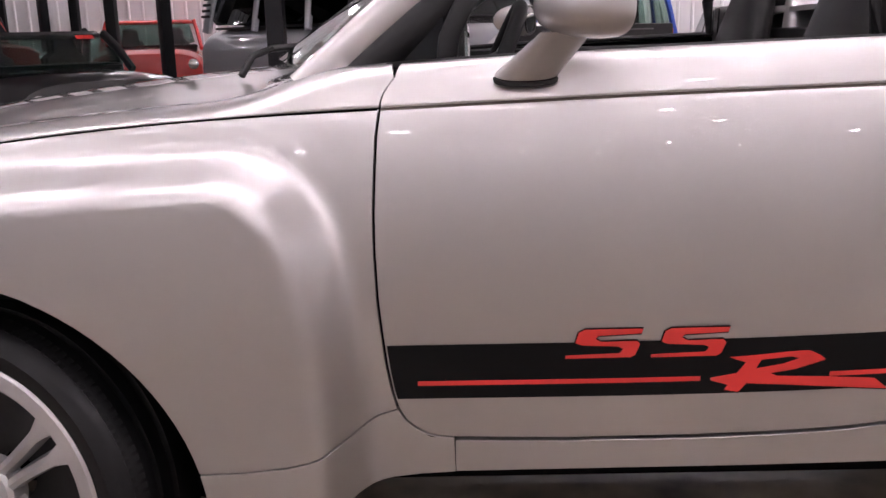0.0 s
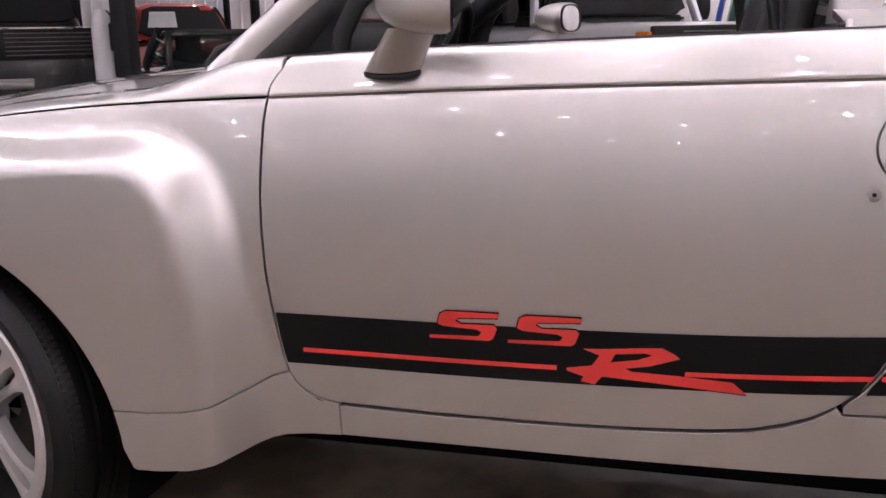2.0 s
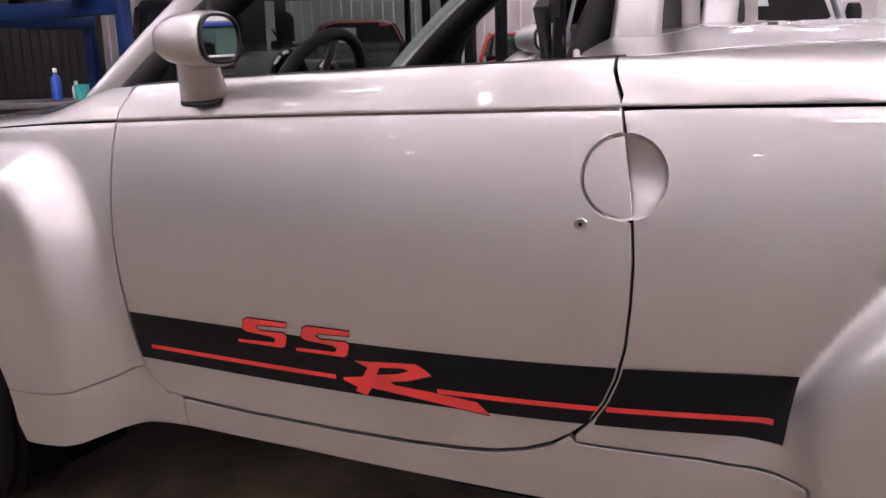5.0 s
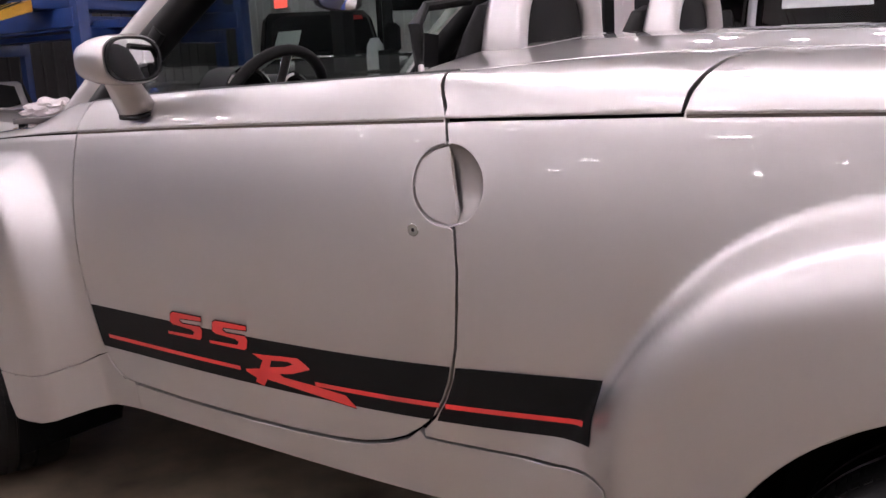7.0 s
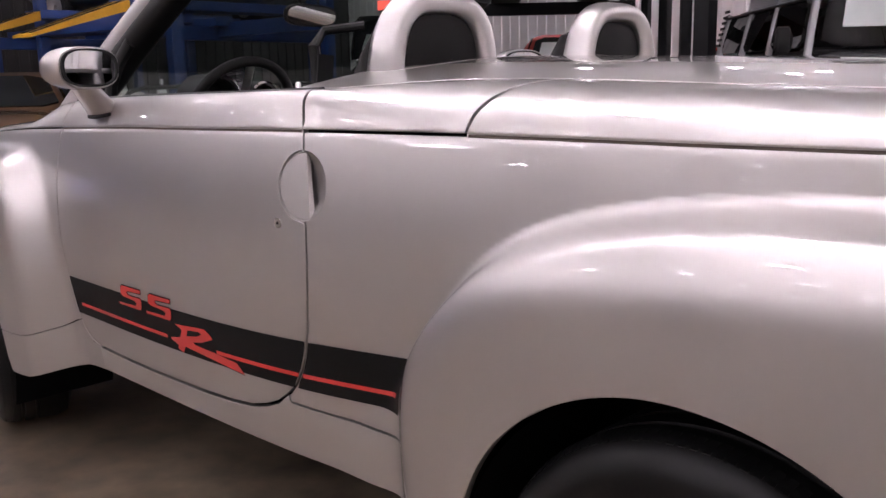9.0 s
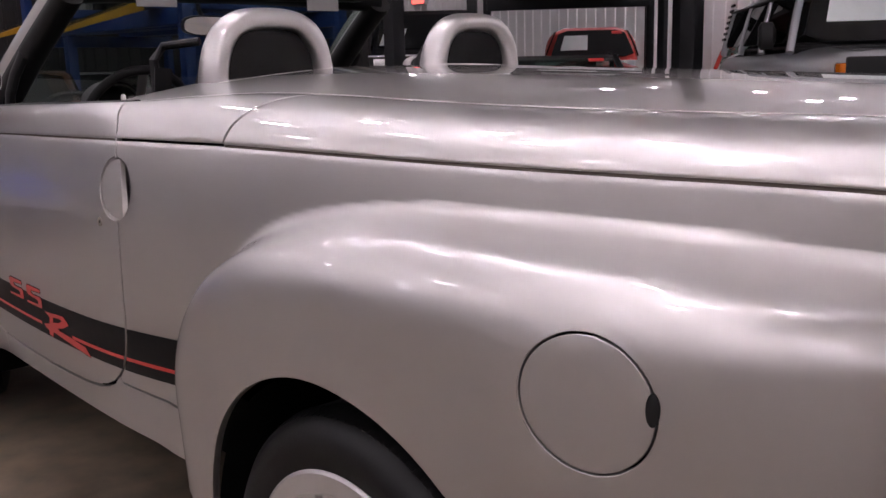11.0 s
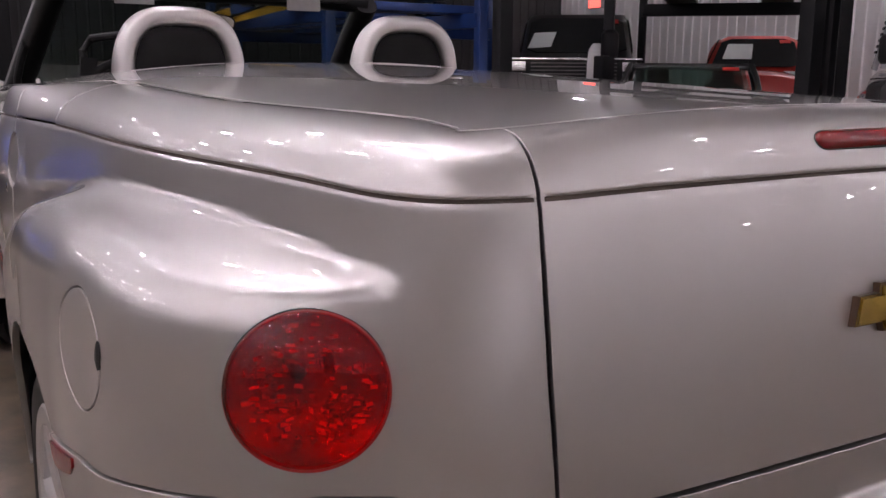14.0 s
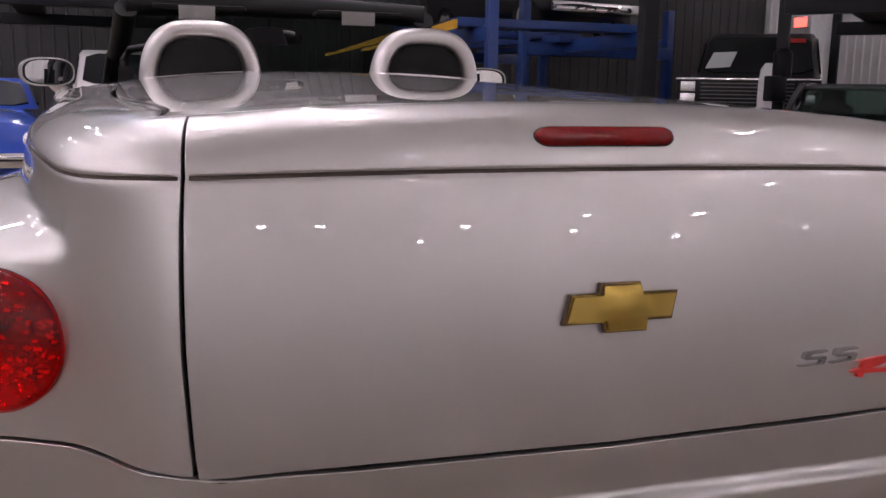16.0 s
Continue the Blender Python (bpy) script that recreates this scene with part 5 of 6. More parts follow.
def ribbed_wall(name, a, b, inward, material, label, pitch=0.30):
    """A wall of standing ribbed sheet from a to b; inward points into the hall."""
    a, b, n = Vector(a), Vector(b), Vector(inward)
    d = (b - a).normalized()
    L = (b - a).length
    prof = []
    x = 0.0
    while x < L:
        prof += [(x, 0.0), (x + pitch - 0.075, 0.0), (x + pitch - 0.055, 0.028), (x + pitch - 0.02, 0.028)]
        x += pitch
    prof = [(min(p, L), q) for p, q in prof] + [(L, 0.0)]
    verts, faces = [], []
    for p, q in prof:
        v = a + d * p + n * q
        verts += [(v.x, v.y, 0.0), (v.x, v.y, ZC)]
    m = len(prof)
    faces = [(2 * i, 2 * i + 2, 2 * i + 3, 2 * i + 1) for i in range(m - 1)]
    k = len(verts)
    for p in (a - n * 0.15, b - n * 0.15):
        verts += [(p.x, p.y, 0.0), (p.x, p.y, ZC)]
    faces += [(k, k + 1, k + 3, k + 2), (0, 1, k + 1, k), (2 * m - 2, k + 2, k + 3, 2 * m - 1)]
    ob = mesh_object(name, verts, faces, material, smooth=False)
    return tagged(ob, label, "wall", kind="structure")


ribbed_wall("wall_north", (X0, Y1, 0), (X1, Y1, 0), (0, -1, 0), M["wall_white"], "white ribbed sheet metal wall")
# both west parts are darkened; the far one dims the car's reflections
ribbed_wall("wall_west", (X0, -7, 0), (X0, Y1, 0), (1, 0, 0), M["wall_shaded"], "ribbed sheet metal wall, darkened for shade")
ribbed_wall("wall_west_far", (X0, Y0, 0), (X0, -7, 0), (1, 0, 0), M["wall_shaded"], "ribbed sheet metal wall, darkened to dim reflections")
# unseen panel, added so the paint has something dark to reflect
tagged(part("shutter_door", boxed(X1 - 0.06, X1 - 0.035, -6.5, -4.3, 0.02, 4.6), M["wall_dark"]), "unseen dark panel added to darken the car's reflections", "door", kind="structure")
ribbed_wall("wall_south", (X0, Y0, 0), (X1, Y0, 0), (0, 1, 0), M["wall_light"], "pale ribbed sheet metal wall, darkened for shade")
ribbed_wall("wall_east", (X1, Y0, 0), (X1, Y1, 0), (-1, 0, 0), M["wall_white"], "white ribbed sheet metal wall")

M["tube"] = mat("lamp_glow", (0.9, 0.9, 0.9), 0.5, emit=LAMP, power=LAMP_POWER, vary=0, rough_vary=0)
M["uplight"] = mat("ceiling_fill_glow", (0.9, 0.9, 0.9), 0.5, emit=LAMP, power=UPLIGHT, vary=0, rough_vary=0)
M["lamp_white"] = mat("lamp_housing", (0.7, 0.7, 0.7), 0.4, vary=0.03)
jitter = random.Random(11)
lamp = thing("ceiling_lamp", pose(2.2, -2.3, 5.2), "white square hanging lamp under the ceiling", "lamp", "lamps under the ceiling")
part("lamp_housing", boxed(-0.15, 0.15, -0.105, 0.105, 0.022, 0.12, 0.02), M["lamp_white"], lamp)
part("lamp_panel", boxed(-0.13, 0.13, -0.08, 0.08, 0.0, 0.02, 0.006), M["tube"], lamp, "glowing lamp panel")
# added helper: lights the ceiling from above the housing
part("uplight_panel", boxed(-0.105, 0.105, -0.075, 0.075, 0.122, 0.130, 0.003), M["uplight"], lamp, "added glowing panel that brightens the ceiling")
for x in (-0.118, 0.118):
    part("hanger", sweep([(x, 0, 0.10), (x, 0, ZC - 5.2)], oval(0.006, 0.006, 6), up=(0, 1, 0)), M["steel_black"], lamp)
for i in range(17):
    for j in range(19):
        x, y = -17.4 + i * 2.3 + jitter.uniform(-0.5, 0.5), -28.5 + j * 2.45 + jitter.uniform(-0.5, 0.5)
        lifts = (x < -4 and 0 < y < 6) or (x < 5 and 0.6 < y < 9)          # raised cars fill these bays
        aisle = -9 < x < 10 and -3.6 < y < 0.6
        east = x > 5 and y > -1.0 - 0.55 * (x - 4) and ((i + j) % 3 if y < 3 else (i + j) % 3 == 0)
        west = x < -8 and y > -8 and (i + j) % 2
        north = 9 < y < 13.5
        if x > X1 - 0.8 or lifts or west or north or aisle or east or (y < -13 and (i + j) % 3):
            continue
        copy_thing(lamp, pose(x, y, 5.2))
for k in range(10):          # two rows over the aisle beside the car
    copy_thing(lamp, pose(-4.6 + 0.86 * k + jitter.uniform(-0.15, 0.15), -1.1 + 1.5 * (k % 2) + jitter.uniform(-0.3, 0.3), 5.2))
for k in range(9):          # added row, to brighten the white wall
    copy_thing(lamp, pose(0.5 + 1.7 * k, Y1 - 1.3, 5.2))
for k in range(5):          # added row, to brighten the end wall that the tailgate reflects
    copy_thing(lamp, pose(X1 - 1.9, -10.4 + 5.3 * k, 5.2))


# ---- lifts ----
def lift_post(x, y, h, colour, w=0.16, label=""):
    p = thing("lift_post", pose(x, y, 0), label or "standing black steel lift post", "lift post", "lift posts")
    part("column", boxed(-w / 2, w / 2, -w / 2, w / 2, 0.012, h, 0.012), colour, p)
    part("base_plate", boxed(-w, w, -w, w, 0, 0.014, 0.004), colour, p)
    return p


def four_post_lift(m, length, width, deck_z, posts_h, colour, ramp_colour, label, ramps=True, spread=0.27, column=0.1):
    f = thing("car_lift", m, label, "car lift", "car lifts")
    for x in (0, -length):
        for y in (-width / 2, width / 2):
            part("column", boxed(x - column, x + column, y - column, y + column, 0, posts_h, 0.012), colour, f)
        part("cross_beam", boxed(x - 0.09, x + 0.09, -width / 2, width / 2, deck_z - 0.22, deck_z - 0.02, 0.015), colour, f)
    for y in (-width * spread, width * spread):
        part("runway", boxed(-length - 0.3, 0.35, y - 0.24, y + 0.24, deck_z - 0.02, deck_z + 0.09, 0.01), colour, f)
        if ramps:
            bm = bmesh.new()
            pts = [(0.35, deck_z + 0.07), (1.50, deck_z - 0.33), (1.50, deck_z - 0.36), (0.35, deck_z - 0.05)]
            vs = [[bm.verts.new((x, yy, z)) for x, z in pts] for yy in (y - 0.23, y + 0.23)]
            bm.faces.new(vs[0]), bm.faces.new(vs[1][::-1])
            for i in range(4):
                bm.faces.new((vs[0][i], vs[0][(i + 1) % 4], vs[1][(i + 1) % 4], vs[1][i]))
            ramp = part("ramp", bm, ramp_colour, f, "yellow drive-on ramp", smooth=False)
            for k in (-0.1, 0.1):
                bm = bmesh.new()
                a = Vector((0.40, y + k, deck_z + 0.055))
                b = Vector((1.45, y + k, deck_z - 0.31))
                q = part("grip_strip", sweep([a, b], [(-0.035, -0.004), (0.035, -0.004), (0.035, 0.006), (-0.035, 0.006)]), M["steel_black"], ramp, "dark grip strip")
    return f


# ---- background vehicles ----
def vehicle(name, m, label, category, paint, L, Wd, belt, H, hood, cab0, cab1, rake_f=0.35, rake_r=0.2, side_panes=2, open_bed=False, round_top=False, clear=False,
            grille="bars", paper=False, tumble=0.10, wheel_r=0.35, ground=0.0, sticker=False, boxy=3.5, hoodz=None, mirrors=False, louvres=False, dome=0.0, tint=None):
    """x forward. cab0 and cab1: where the windscreen's foot and the rear window's foot stand."""
    v = thing(name, m, label, category)
    hoodz = hoodz or belt - 0.02
    hw = Wd / 2
    low = 0.28 + ground
    stations = [(L / 2, 0.80, 0.48, hoodz - 0.18), (L / 2 - 0.03, 0.93, 0.36, hoodz - 0.08), (L / 2 - 0.15, 0.97, low, hoodz - 0.03), (cab0 + 0.3, 1.0, low, hoodz), (cab0, 1.0, low, belt), (0, 1.0, low, belt), (cab1, 1.0, low, belt),
                (-L / 2 + 0.2, 0.98, low, belt - 0.01), (-L / 2 + 0.03, 0.94, 0.36, belt - 0.04), (-L / 2, 0.86, 0.45, belt - 0.12)]
    rings = []
    for x, k, z0, z1 in stations:
        mid, hz = (z0 + z1) / 2, (z1 - z0) / 2
        rings.append([(x, hw * k * c, mid + hz * s_) for c, s_ in oval(1, 1, 32, boxy)])
    part("body", loft(rings), paint, v)
    # greenhouse
    rx0, rx1 = cab0 - rake_f, cab1 + rake_r
    tw = hw * 0.93 - tumble
    n = 9
    rings = []
    for t in np.linspace(0, 1, n):
        z = belt - 0.03 + (H - belt + 0.03) * t
        a, b = cab0 + (rx0 - cab0) * t, cab1 + (rx1 - cab1) * t
        w = hw * 0.94 + (tw - hw * 0.94) * t
        if round_top:
            w *= math.sqrt(max(0.0, 1 - 0.55 * t ** 4))
            a -= 0.25 * t ** 3
            b += 0.35 * t ** 3
        if t > 0.95:
            w, a, b = w - 0.04, a - 0.05, b + 0.05
        mid, hx = (a + b) / 2, (a - b) / 2
        rings.append([(mid + hx * c, w * s_, z) for c, s_ in oval(1, 1, 36, 6 if not round_top else 4)])
    gl = tint or (M["car_glass"] if clear else M["dark_glass"])
    if clear:
        roof = []
        for dz, k in ((-0.075, 0.97), (-0.06, 1.0), (-0.03, 0.99), (0.0, 0.90)):
            a, b = rx0 + 0.06, rx1 - 0.06
            roof.append([((a + b) / 2 + (a - b) / 2 * k * c, (tw + 0.03) * k * s_, H + dz) for c, s_ in oval(1, 1, 36, 5)])
        part("roof", loft(roof), paint, v)
        if dome:
            a, b = rx0 - 0.05, rx1 + 0.04
            cap = [[((a + b) / 2 + (a - b) / 2 * k * c, (tw - 0.02) * k * s_, H - 0.015 + dz) for c, s_ in oval(1, 1, 36, 4)] for dz, k in ((0, 1.0), (dome * 0.45, 0.985), (dome * 0.8, 0.955), (dome * 0.95, 0.91), (dome, 0.80))]
            part("raised_roof", loft(cap), paint, v, "grey raised roof shell")
            for sgn in (-1, 1):
                part("rain_gutter", sweep([(rx0 + 0.04, sgn * (tw + 0.035), H - 0.06), (rx1 - 0.08, sgn * (tw + 0.035), H - 0.06)], oval(0.02, 0.014, 8), up=(0, 0, 1)), M["trim"], v, "dark rain gutter")
        ends = [(cab0 + 0.02, rx0 + 0.02)] + [(cab0 - 0.10 + (cab1 - cab0 + 0.18) * q / side_panes, rx0 - 0.10 + (rx1 - rx0 + 0.18) * q / side_panes) for q in range(1, side_panes)] + [(cab1, rx1)]
        for sgn in (-1, 1):
            for q, (xa, xb) in enumerate(ends):
                wide = 0.045 if q < len(ends) - 1 else 0.09
                part("pillar", sweep([(xa, sgn * hw * 0.93, belt - 0.05), ((xa + xb) / 2, sgn * (hw * 0.93 + tw) / 2, (belt + H) / 2), (xb, sgn * tw, H - 0.03)], oval(wide, 0.032, 12, 3), up=(0, 1, 0)), paint, v)
            for x in (cab0 - 0.75, cab1 + 0.55):
                back = [[(x + 0.06 * s_ - 0.22 * (z - belt + 0.2), sgn * hw * 0.45 + w * c, z) for c, s_ in oval(1, 1, 16, 3)] for z, w in ((belt - 0.2, 0.23), (belt + 0.08, 0.22), (belt + 0.14, 0.13), (belt + 0.30, 0.12), (belt + 0.33, 0.08))]
                part("seat", loft(back), M["leather"], v, "dark seat with headrest")
        part("dash", boxed(cab0 - 0.50, cab0 - 0.12, -hw * 0.85, hw * 0.85, belt - 0.10, belt + 0.03, 0.03), M["trim"], v, "black dashboard")
        part("cabin_floor", boxed(cab1 + 0.1, cab0 - 0.1, -hw * 0.86, hw * 0.86, belt - 0.02, belt + 0.006, 0.004), M["trim"], v, "dark cabin interior")
        if louvres:
            for sgn in (-1, 1):
                for q in range(7):
                    z = belt + 0.12 + 0.065 * q
                    y = sgn * (hw * 0.93 + (tw - hw * 0.93) * (z - belt) / (H - belt) + 0.028)
                    part("louvre", boxed(cab1 - 0.10, cab1 + 0.10, y - 0.012, y + 0.012, z, z + 0.03, 0.004, 1), M["trim"], v, "black air louvre")
    else:
        part("cabin", loft(rings), paint, v)

    def pane(nm, corners, lab):
        a, b, c, d = [Vector(p) for p in corners]
        nrm = (b - a).cross(d - a).normalized()
        vs, k = [], 7
        ring = []
        for (p, q) in ((a, b), (b, c), (c, d), (d, a)):
            ring += [p.lerp(q, 0.12), p.lerp(q, 0.88)]
        bm = bmesh.new()
        lo = [bm.verts.new(p - nrm * 0.02) for p in ring]
        hi = [bm.verts.new(p + nrm * 0.006) for p in ring]
        bm.faces.new(lo[::-1]), bm.faces.new(hi)
        for i in range(8):
            bm.faces.new((lo[i], lo[(i + 1) % 8], hi[(i + 1) % 8], hi[i]))
        return part(nm, bm, gl, v, lab, smooth=False)

    t0, t1 = 0.12, 0.90
    g = lambda t, p, q: p + (q - p) * t
    zz = lambda t: belt - 0.03 + (H - belt + 0.03) * t
    bulge = 0.012 if not round_top else 0.075
    fr = [(g(t, cab0, rx0) + bulge - (0.25 * t ** 3 if round_top else 0), s_ * (g(t, hw * 0.94, tw) - 0.10) * (math.sqrt(1 - 0.55 * t ** 4) if round_top else 1), zz(t)) for t, s_ in ((t0, 1), (t0, -1), (t1, -1), (t1, 1))]
    scr = pane("windscreen", [fr[1], fr[0], fr[3], fr[2]], "dark windscreen")
    rr = [(g(t, cab1, rx1) - bulge + (0.35 * t ** 3 if round_top else 0), s_ * (g(t, hw * 0.94, tw) - 0.12) * (math.sqrt(1 - 0.55 * t ** 4) if round_top else 1), zz(t)) for t, s_ in ((t0, 1), (t0, -1), (t1, -1), (t1, 1))]
    pane("rear_window", [rr[0], rr[1], rr[2], rr[3]], "dark rear window")
    for sgn in (-1, 1):
        for i in range(side_panes):
            a0, a1 = (i + 0.06) / side_panes, (i + 0.94) / side_panes
            xa = lambda t, u: g(u, g(t, cab0, rx0) - 0.10, g(t, cab1, rx1) + 0.08)
            yy = lambda t: sgn * (g(t, hw * 0.94, tw) * (math.sqrt(1 - 0.55 * t ** 4) if round_top else 1) + 0.004)
            q = [(xa(t0, a0), yy(t0), zz(t0)), (xa(t0, a1), yy(t0), zz(t0)), (xa(t1, a1), yy(t1), zz(t1)), (xa(t1, a0), yy(t1), zz(t1))]
            pane("side_window", q if sgn > 0 else [q[1], q[0], q[3], q[2]], "dark side window")
        if mirrors:
            part("door_mirror", loft([[(cab0 - 0.12 + 0.05 * c * k, sgn * (hw + 0.02 + d), belt + 0.09 + 0.115 * s_ * k) for c, s_ in oval(1, 1, 12, 3)] for d, k in ((0.0, 0.4), (0.03, 1.0), (0.12, 1.0), (0.14, 0.7))]), M["trim"], v)
        if grille != "chrome":
            part("headlight", lathe([(0.085, -0.03), (0.085, 0.02), (0.06, 0.035), (0.002, 0.04)], "x", 24, (L / 2 - 0.02, sgn * (hw - 0.20), hoodz - 0.26)), M["lamp_body"], v, "clear headlight")
        for x in (L / 2 - 0.78, -L / 2 + 0.85):
            wv = new("wheel")
            wv.parent = v
            wv.matrix_basis = pose(x, sgn * (hw - 0.10), wheel_r)
            part("tyre", lathe([(wheel_r - 0.12, -0.1), (wheel_r - 0.02, -0.11), (wheel_r, -0.07), (wheel_r, 0.07), (wheel_r - 0.02, 0.11), (wheel_r - 0.12, 0.1)], "y", 32, closed=True), M["rubber"], wv, "black tyre")
            part("rim", lathe([(wheel_r - 0.11, -0.09), (wheel_r - 0.11, 0.09), (0.05, 0.06), (0.05, -0.06)], "y", 24, closed=True), M["alloy"], wv, "bright rim")
    part("front_bumper", boxed(L / 2 - 0.06, L / 2 + 0.08, -hw * 0.96, hw * 0.96, 0.40, 0.56, 0.04), M["chrome"], v, "chrome bumper")
    if grille == "bars":
        gp = new("grille")
        gp.parent = v
        tagged(gp, "chrome grille with thin bars")
        part("grille_frame", boxed(L / 2 - 0.04, L / 2 + 0.015, -hw * 0.93, hw * 0.93, hoodz - 0.46, hoodz - 0.05, 0.02), M["trim"], gp)
        for i in range(5):
            z = hoodz - 0.40 + i * 0.075
            part("grille_bar", boxed(L / 2 + 0.012, L / 2 + 0.022, -hw * 0.66, hw * 0.66, z, z + 0.012, 0.003, 1), M["satin_dark"], gp)
    if grille == "chrome":
        gp = new("grille")
        gp.parent = v
        tagged(gp, "broad chrome grille with square headlights")
        part("grille_frame", boxed(L / 2 - 0.04, L / 2 + 0.03, -hw * 0.93, hw * 0.93, hoodz - 0.34, hoodz - 0.03, 0.02), M["trim"], gp)
        part("grille_strip", boxed(L / 2 - 0.02, L / 2 + 0.05, -hw * 0.94, hw * 0.94, hoodz - 0.05, hoodz - 0.025, 0.008), M["chrome"], gp, "thin chrome strip")
        part("grille_screen", boxed(L / 2 + 0.02, L / 2 + 0.036, -hw * 0.60, hw * 0.60, hoodz - 0.31, hoodz - 0.06, 0.004), M["trim"], gp)
        for i in range(6):
            z = hoodz - 0.30 + i * 0.042
            part("grille_bar", boxed(L / 2 + 0.034, L / 2 + 0.046, -hw * 0.60, hw * 0.60, z, z + 0.012, 0.003, 1), M["satin_dark"], gp)
        for sgn in (-1, 1):
            for k in (0, 1):
                z = hoodz - 0.315 + k * 0.135
                part("square_headlight", boxed(L / 2 + 0.02, L / 2 + 0.044, sgn * hw * 0.77 - 0.10, sgn * hw * 0.77 + 0.10, z, z + 0.115, 0.012), M["lamp_body"], gp)
    if louvres:
        for sgn in (-1, 1):
            part("turn_lamp", boxed(L / 2 - 0.16, L / 2 - 0.01, sgn * (hw - 0.10) - 0.07, sgn * (hw - 0.10) + 0.07, hoodz - 0.20, hoodz - 0.09, 0.015), M["amber"], v, "amber turn lamp")
    if open_bed:
        # no real opening: a black sheet stands for the shade in the bed
        part("bed_opening", boxed(-L / 2 + 0.08, cab1 - 0.06, -hw + 0.10, hw - 0.10, belt - 0.012, belt + 0.004, 0.0), M["dark_gap"], v, "black sheet standing for the shaded load bed")
    if paper:
        a, b, c, d = [Vector(p) for p in (fr[1], fr[0], fr[3], fr[2])]
        o = lambda u, w_: a.lerp(b, u).lerp(d.lerp(c, u), w_) + Vector((0.012, 0, 0.006))
        q = [o(*p) for p in paper]
        bm = bmesh.new()
        lo = [bm.verts.new(p) for p in q]
        hi = [bm.verts.new(p + Vector((0.006, 0, 0.004))) for p in q]
        bm.faces.new(lo[::-1]), bm.faces.new(hi)
        for i in range(4):
            bm.faces.new((lo[i], lo[(i + 1) % 4], hi[(i + 1) % 4], hi[i]))
        part("paper_sheet", bm, M["paper"], v, "white paper sheet behind the windscreen", smooth=False)
    if sticker:
        a, b, c, d = [Vector(p) for p in (fr[1], fr[0], fr[3], fr[2])]
        o = lambda u, w_: a.lerp(b, u).lerp(d.lerp(c, u), w_) + Vector((0.014, 0, 0.006))
        q = [o(*p) for p in ((0.80, 0.84), (0.95, 0.84), (0.95, 0.95), (0.80, 0.95))]
        bm = bmesh.new()
        lo = [bm.verts.new(p) for p in q]
        hi = [bm.verts.new(p + Vector((0.006, 0, 0.004))) for p in q]
        bm.faces.new(lo[::-1]), bm.faces.new(hi)
        for i in range(4):
            bm.faces.new((lo[i], lo[(i + 1) % 4], hi[(i + 1) % 4], hi[i]))
        part("windscreen_sticker", bm, M["red_decal"], v, "small red windscreen sticker", smooth=False)
    return v


def car_paint(name, c, metal=0.0, rough=0.4):
    return mat(name, c, rough, metal, 1.0, 0.03, vary=0.04, scale=2, fine=300)


M["satin_dark"] = mat("dull_chrome", (0.16, 0.15, 0.15), 0.35, 0.8, vary=0.1, fine=80)
M["car_glass"] = glass("tinted_car_glass", (0.62, 0.72, 0.69))
M["smoked_glass"] = glass("smoked_car_glass", (0.13, 0.15, 0.15))
M["amber"] = mat("amber_lens", (0.60, 0.16, 0.01), 0.15, 0, 0.5, 0.03, vary=0.1, scale=30, fine=150)
P_BLACK = car_paint("black_car_paint", (0.008, 0.008, 0.009))
P_RED = car_paint("red_car_paint", (0.52, 0.022, 0.012))
P_SILVER = car_paint("silver_car_paint", (0.46, 0.47, 0.49), 0.6)
P_BLUE = car_paint("blue_car_paint", (0.010, 0.06, 0.42))
P_WHITE = car_paint("white_car_paint", (0.72, 0.70, 0.68))
P_GOLD = car_paint("bronze_car_paint", (0.16, 0.09, 0.05), 0.5)
P_SKY = car_paint("light_blue_car_paint", (0.10, 0.30, 0.55))


def facing(x, y, deg, z=0.0):
    return pose(x, y, z, 0, 0, deg)


vehicle("pickup_truck", facing(-7.78, 8.75, -39) @ Matrix.Diagonal((1.2, 0.98, 1.17, 1)), "black square-bodied pickup truck facing out, paper in windscreen", "pickup", P_BLACK, 4.9, 2.0, 1.29, 1.86, 1.5, 0.75, -0.75, 0.42, 0.12, 1, True, grille="chrome",
        paper=((0.02, 0.10), (0.25, 0.15), (0.29, 0.58), (0.06, 0.55)), sticker=True, hoodz=1.26)
vehicle("vintage_pickup", facing(-7.3, 12.6, -48), "red rounded vintage pickup truck with split windscreen", "pickup", P_RED, 4.6, 1.90, 1.33, 1.93, 1.4, 0.55, -0.75, 0.22, 0.10, 1, True, round_top=True,
        paper=((0.10, 0.25), (0.44, 0.25), (0.44, 0.80), (0.10, 0.80)), sticker=True, grille="", tumble=0.03, boxy=2.6)
vehicle("convertible", facing(-3.3, 6.9, -46), "black coupe with pale windscreen and red sticker", "car", P_BLACK, 3.6, 1.68, 1.02, 1.37, 1.2, 0.52, -0.65, 0.42, 0.35, 1, sticker=True, grille="", clear=True, wheel_r=0.32)
vehicle("sedan", facing(-4.6, 14.6, -75), "red and white classic sedan with pale windows", "car", P_RED, 4.7, 1.85, 1.15, 1.62, 1.5, 0.65, -1.1, 0.45, 0.4, 2, clear=True, grille="")
